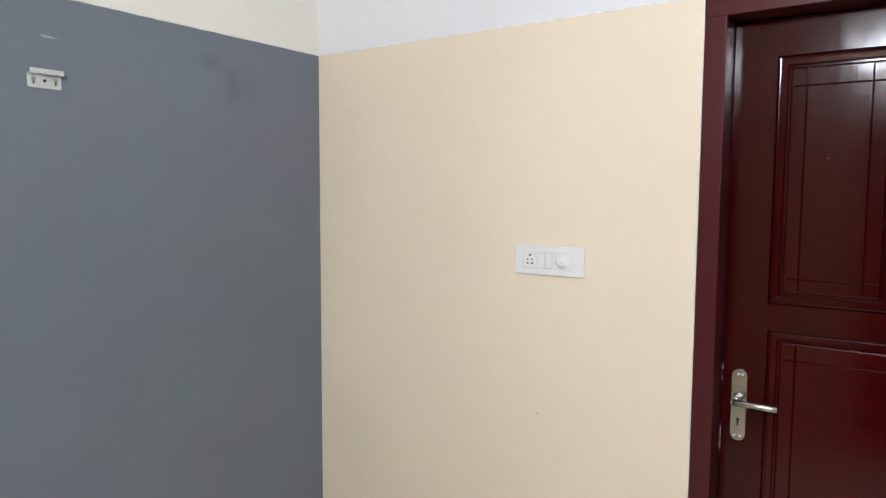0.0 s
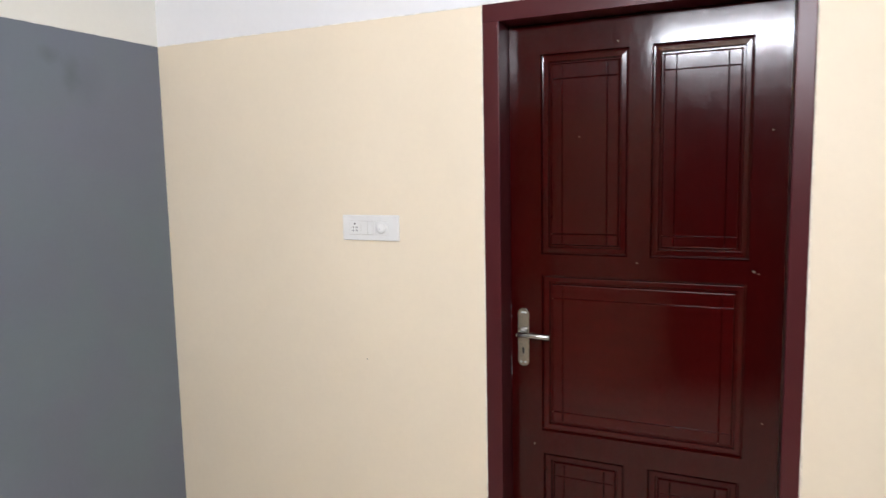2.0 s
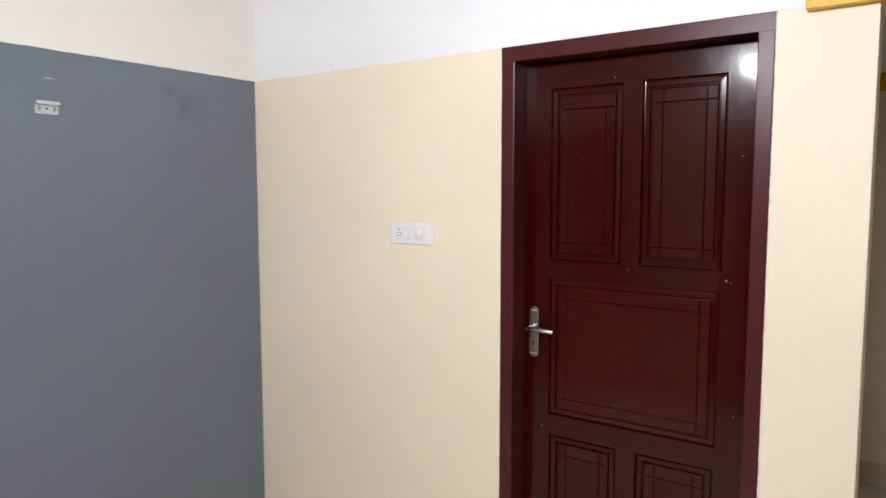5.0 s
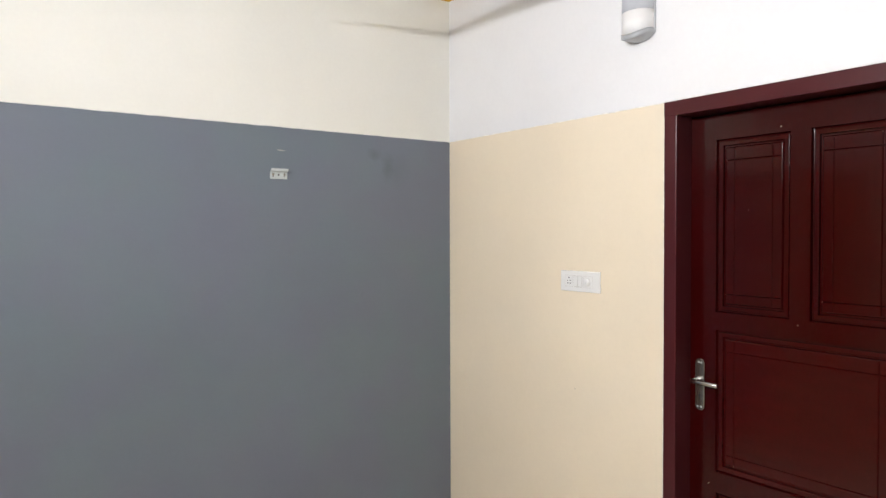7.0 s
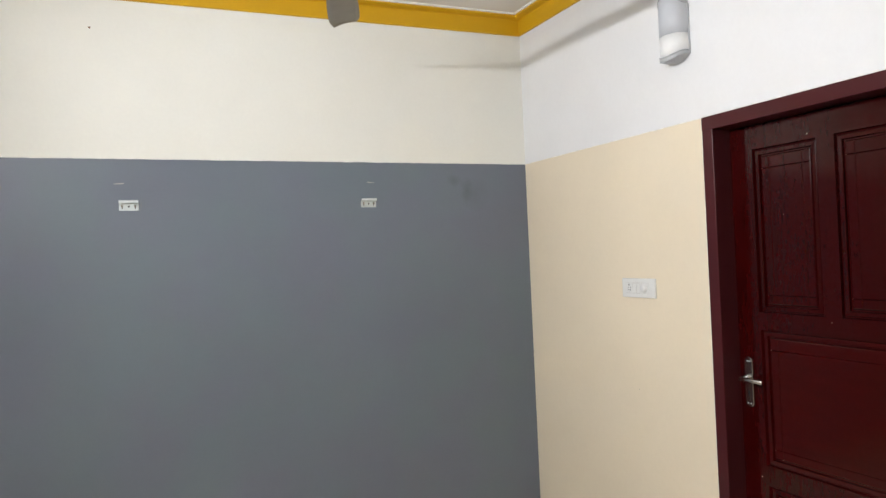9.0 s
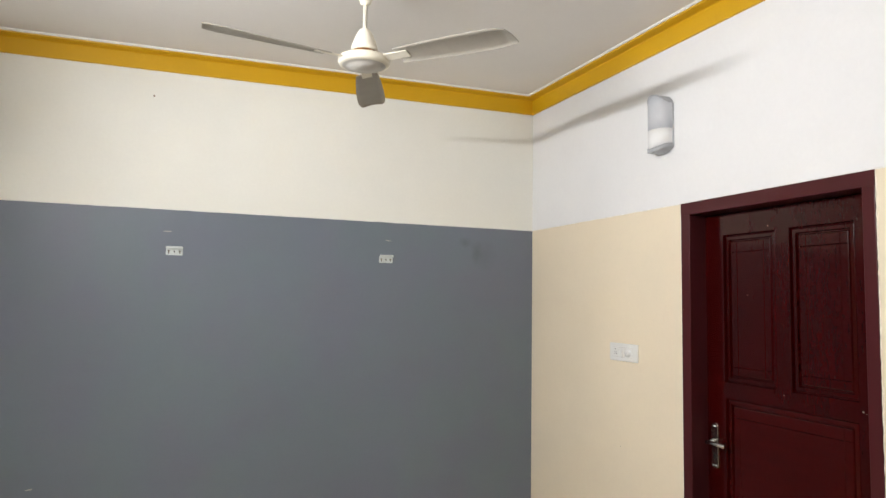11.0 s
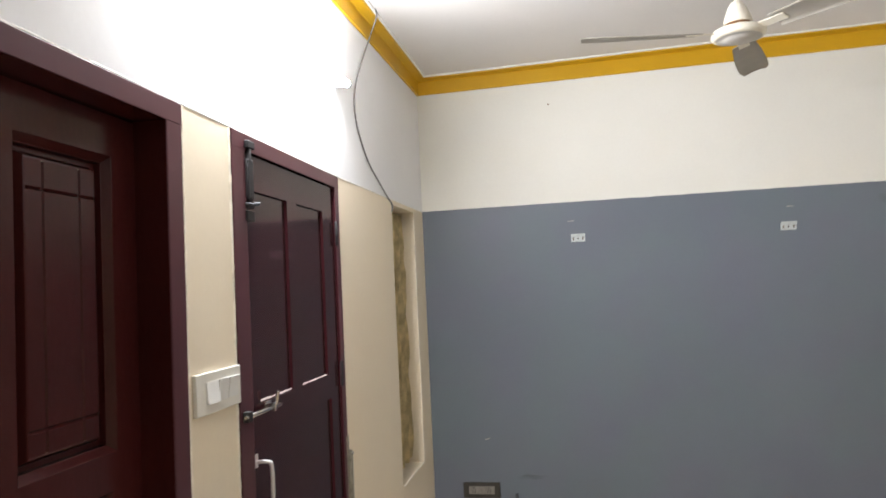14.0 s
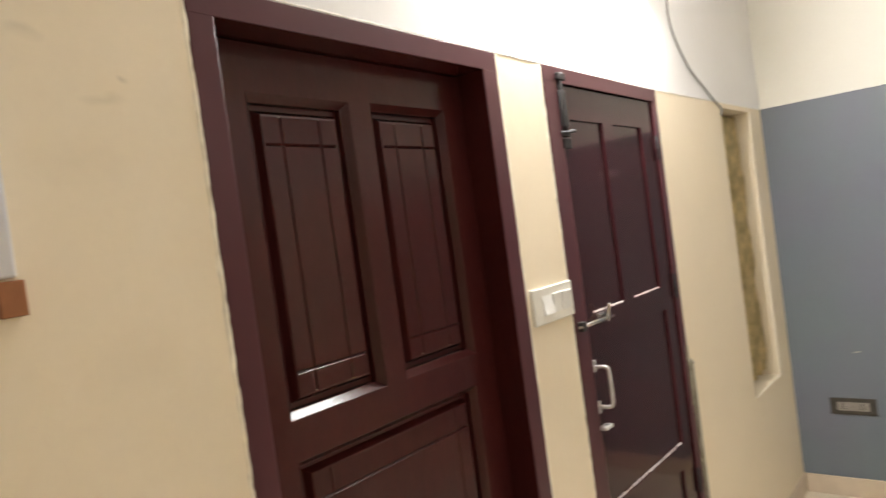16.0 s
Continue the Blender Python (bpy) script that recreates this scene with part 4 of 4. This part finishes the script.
for a in (71, 191, 311):
    m = Matrix.Translation((FX, FY, 2.568)) @ Matrix.Rotation(radians(a), 4, "Z")
    bm = bmesh.new()
    top, low = [], []
    n = 14
    for i in range(n + 1):
        s = i / n
        r = 0.150 + 0.450 * s
        half = 0.044 + 0.018 * math.sin(math.pi * min(1, s * 1.1) * 0.6)
        if s > 0.9:
            half *= 1 - 0.25 * (s - 0.9) / 0.1
        lean = radians(-15 + 5 * s)
        for row, dz in ((top, 0.0012), (low, -0.0012)):
            line = []
            for k in range(7):
                c = (k / 6 * 2 - 1) * half
                line.append(bm.verts.new(m @ Vector((r + (0.02 * (k / 6 - 0.5) if i == n else 0), c * math.cos(lean), c * math.sin(lean) + 0.006 * (1 - (c / half) ** 2) + dz))))
            row.append(line)
    for i in range(n):
        for k in range(6):
            bm.faces.new((top[i][k], top[i + 1][k], top[i + 1][k + 1], top[i][k + 1])).smooth = True
            bm.faces.new((low[i][k], low[i][k + 1], low[i + 1][k + 1], low[i + 1][k])).smooth = True
        for k in (0, 6):
            bm.faces.new((top[i][k], low[i][k], low[i + 1][k], top[i + 1][k]))
    for i in (0, n):
        for k in range(6):
            bm.faces.new((top[i][k], top[i][k + 1], low[i][k + 1], low[i][k]))
    blade = part("blade", bm, M_BLADE_SHADED, fan, "ivory metal blade with underside shade in its colour")
    bm = bmesh.new()
    r = bmesh.ops.create_cube(bm, size=1, matrix=m @ Matrix.Translation((0.135, 0, 0.002)) @ Matrix.Rotation(radians(-14), 4, "X") @ Matrix.Diagonal((0.12, 0.042, 0.004, 1)))
    bmesh.ops.bevel(bm, geom=bm.edges[:], offset=0.0015, segments=1, affect="EDGES")
    part("blade_bracket", bm, M_FAN, blade)

# ---- board with a brown block on the wall beside the wide door ----
wb = thing("wall_board", left_of(-3.80, 1.629), "white wall board with a brown wooden block at its corner", "wall board")
part("board", boxed(left_of(-3.95, 1.674, 0), left_of(-3.694, 1.975, 0.022), 0.004), M_BOARD, wb)
part("block", boxed(left_of(-3.720, 1.629, 0), left_of(-3.688, 1.673, 0.026), 0.002), M_TERRA, wb, "brown wooden block")
part("lower_rail", boxed(left_of(-3.95, 1.634, 0), left_of(-3.721, 1.672, 0.020), 0.003), M_BOARD, wb)

# ---- mop leaning against the slate wall ----
mop = thing("mop", (-2.42, -0.16, 0), "mop with grey handle and cream head leaning on the wall", "mop")
top, foot = Vector((-2.455, -0.012, 0.470)), Vector((-2.405, -0.20, 0.0))
d = (foot - top).normalized()
at = lambda z: top + d * ((z - top.z) / d.z)
part("handle", rod(bmesh.new(), top, at(0.20), 0.0095, 14, 0.002), M_GREYROD, mop, "dark grey rod")
bm = bmesh.new()
c = at(0.285) + Vector((-0.018, -0.014, 0))
mm = Matrix.Translation(c) @ Matrix.Rotation(radians(90), 4, "X")
prof = [(0.026 + 0.018 * math.cos(a), 0.013 * math.sin(a)) for a in [2 * math.pi * k / 10 for k in range(11)]]
lathe(bm, prof, mm, 24, False)
part("collar", bm, M_TAN, mop, "tan rope ring")
part("socket", rod(bmesh.new(), at(0.24), at(0.15), 0.018, 14, 0.004), M_SOCKPLATE, mop, "grey-brown socket")
bm = boxed((-0.042, -0.010, -0.10), (0.042, 0.010, 0.10), 0.004)
bmesh.ops.transform(bm, matrix=Matrix.Translation(at(0.09) + Vector((0.020, 0, 0))) @ Matrix.Rotation(radians(-14), 4, "Y") @ Matrix.Rotation(radians(-20), 4, "X"), verts=bm.verts)
part("head_plate", bm, M_CREAMBAR, mop, "cream plastic plate")

# ---- wash corner ----
BY = -2.900
basin = thing("wash_basin", (WASH_X, BY, 0.50), "white oval ceramic wall-hung wash basin", "wash basin")
bm = bmesh.new()
n = 40


def basin_ring(scale_u, scale_w, z, off=0.0):
    row = []
    for k in range(n):
        a = 2 * math.pi * k / n
        u, w = math.cos(a), math.sin(a)
        w = max(w, -0.80)
        row.append(bm.verts.new((WASH_X - 0.190 - off - 0.225 * scale_w * w, BY + 0.285 * scale_u * u, z)))
    return row


rows = [basin_ring(0.20, 0.20, 0.745), basin_ring(0.45, 0.42, 0.755), basin_ring(0.80, 0.78, 0.795), basin_ring(0.95, 0.95, 0.840), basin_ring(1.0, 1.0, 0.878),
        basin_ring(1.0, 1.0, 0.890), basin_ring(0.97, 0.97, 0.897), basin_ring(0.88, 0.84, 0.892, 0.012), basin_ring(0.80, 0.74, 0.868, 0.015), basin_ring(0.60, 0.55, 0.810, 0.012), basin_ring(0.2, 0.18, 0.785, 0.01)]
for a, b in zip(rows, rows[1:]):
    ring_faces(bm, a, b)
bm.faces.new(rows[0])
bm.faces.new(rows[-1])
block(bm, (WASH_X - 0.075, BY - 0.21, 0.83), (WASH_X, BY + 0.21, 0.905), 0.012, 3)
part("bowl", bm, M_CERAMIC, basin)
part("overflow", rod(bmesh.new(), (WASH_X - 0.0765, BY + 0.05, 0.872), (WASH_X - 0.080, BY + 0.05, 0.872), 0.010, 14), M_HOLE, basin)
bm = bmesh.new()
lathe(bm, [(0.024, 0.902), (0.021, 0.912), (0.014, 0.920), (0.013, 0.950), (0.017, 0.956), (0.015, 0.985), (0.006, 0.992)], Matrix.Translation((WASH_X - 0.075, BY - 0.005, 0)), 20)
sweep(bm, glide([(WASH_X - 0.078, BY - 0.005, 0.932), (WASH_X - 0.12, BY - 0.005, 0.945), (WASH_X - 0.165, BY - 0.005, 0.935), (WASH_X - 0.175, BY - 0.005, 0.915)], 5), 0.009, 10)
block(bm, (WASH_X - 0.095, BY - 0.011, 0.988), (WASH_X - 0.060, BY + 0.001, 1.000), 0.003)
part("tap", bm, M_CHROME, basin, "dull chrome pillar tap")
bm = bmesh.new()
WX = WASH_X - 0.180
lathe(bm, [(0.042, 0.752), (0.040, 0.726), (0.027, 0.716), (0.022, 0.590)], Matrix.Translation((WX, BY, 0)), 20)
part("waste_pipe", bm, M_PIPE, basin, "white plastic waste pipe")
bm = sweep(bmesh.new(), glide([(WX, BY, 0.605), (WX + 0.005, BY + 0.01, 0.575), (WX + 0.02, BY + 0.045, 0.545), (WX + 0.09, BY + 0.085, 0.540), (WASH_X, BY + 0.12, 0.538)], 6), 0.020, 14)
part("trap", bm, M_PIPE, basin, "bent white trap")
bm = rod(bmesh.new(), (WX + 0.012, BY - 0.005, 0.505), (WX + 0.012, BY + 0.025, 0.545), 0.032, 16, 0.004)
part("trap_nut", bm, M_TRAP, basin, "grimy grey trap nut")
bm = sweep(bmesh.new(), glide([(WASH_X - 0.09, BY + 0.13, 0.79), (WASH_X - 0.09, BY + 0.135, 0.71), (WASH_X - 0.10, BY + 0.12, 0.66), (WASH_X - 0.12, BY + 0.06, 0.62), (WX + 0.02, BY + 0.015, 0.585)], 6), 0.009, 10)
part("supply_hose", bm, M_PIPE, basin, "thin white hose")

# mirror, hung a little askew
mz0, mz1, my0, my1 = 1.435, 1.722, -3.140, -2.520
mir = thing("mirror", (WASH_X, (my0 + my1) / 2, mz0), "horizontal wall mirror with rounded corners", "mirror")


def rounded(bm, w, inset, r=0.035, n=6, width=None):
    pts = []
    for cu, cz, a0 in ((my1 - inset - r, mz1 - inset - r, 0), (my0 + inset + r, mz1 - inset - r, 90), (my0 + inset + r, mz0 + inset + r, 180), (my1 - inset - r, mz0 + inset + r, 270)):
        for k in range(n + 1):
            a = radians(a0 + 90 * k / n)
            pts.append((cu + r * math.cos(a), cz + r * math.sin(a)))
    yaw = 0.036
    return [bm.verts.new((WASH_X - w - (my1 - u) * math.tan(yaw), u, z)) for u, z in pts]


bm = bmesh.new()
a, b, c = rounded(bm, 0.001, 0), rounded(bm, 0.004, 0), rounded(bm, 0.0048, 0.002)
ring_faces(bm, a, b, False)
ring_faces(bm, b, c, False)
bm.faces.new(c)
part("glass", bm, m_mirror, mir, "silvered glass")
bm = bmesh.new()
a, b = rounded(bm, 0.0055, 0.022, 0.025), rounded(bm, 0.0055, 0.0245, 0.025)
ring_faces(bm, a, b, False)
part("etched_line", bm, M_BOARD, mir, "thin etched border line")
bm = boxed((WASH_X - 0.0295, -3.105, 1.462), (WASH_X - 0.023, -3.060, 1.474))
block(bm, (WASH_X - 0.0295, -3.105, 1.475), (WASH_X - 0.023, -3.060, 1.482), mi=1)
part("sticker", bm, [M_RED, M_BOARD], mir, "small red and white sticker")
bm = boxed((WASH_X - 0.0315, -3.092, 1.684), (WASH_X - 0.022, -3.084, 1.700))
part("mirror_clip", bm, M_TRAP, mir)

# splashback of stone-look strips
sb = thing("splashback", (WASH_X, -2.86, 0.906), "brown and cream stone-look tiled splashback", "tiles")
part("backing", boxed((WASH_X - 0.004, -3.131, 0.906), (WASH_X, -2.55, 1.374), 0.001), M_SKIRT, sb)
rnd = random.Random(5)
rows_n = 15
for j in range(rows_n):
    za = 0.908 + j * (1.372 - 0.908) / rows_n
    zb = 0.908 + (j + 1) * (1.372 - 0.908) / rows_n - 0.0012
    u = -3.130
    while u < -2.556:
        e = min(-2.551, u + rnd.uniform(0.06, 0.20))
        if -2.551 - e < 0.03:
            e = -2.551
        part("tile_strip", boxed((WASH_X - 0.0048 - rnd.uniform(0, 0.0012), u, za), (WASH_X - 0.003, e - 0.001, zb)), m_strip, sb)
        u = e

# oval mat
bm = bmesh.new()
n = 48
mrows = []
for r, z in ((0.97, 0.001), (1.0, 0.004), (1.0, 0.009), (0.96, 0.013), (0.90, 0.0135)):
    mrows.append([bm.verts.new((1.625 + 0.285 * r * (1 + 0.012 * noise.noise((k * 0.5, 1, 2))) * math.cos(2 * math.pi * k / n), -2.885 + 0.205 * r * math.sin(2 * math.pi * k / n), z)) for k in range(n)])
for a, b in zip(mrows, mrows[1:]):
    ring_faces(bm, a, b)
bm.faces.new(mrows[-1])
bm.faces.new(mrows[0])
solo("floor_mat", bm, M_MAT, "dark grey oval floor mat below the basin", "mat")
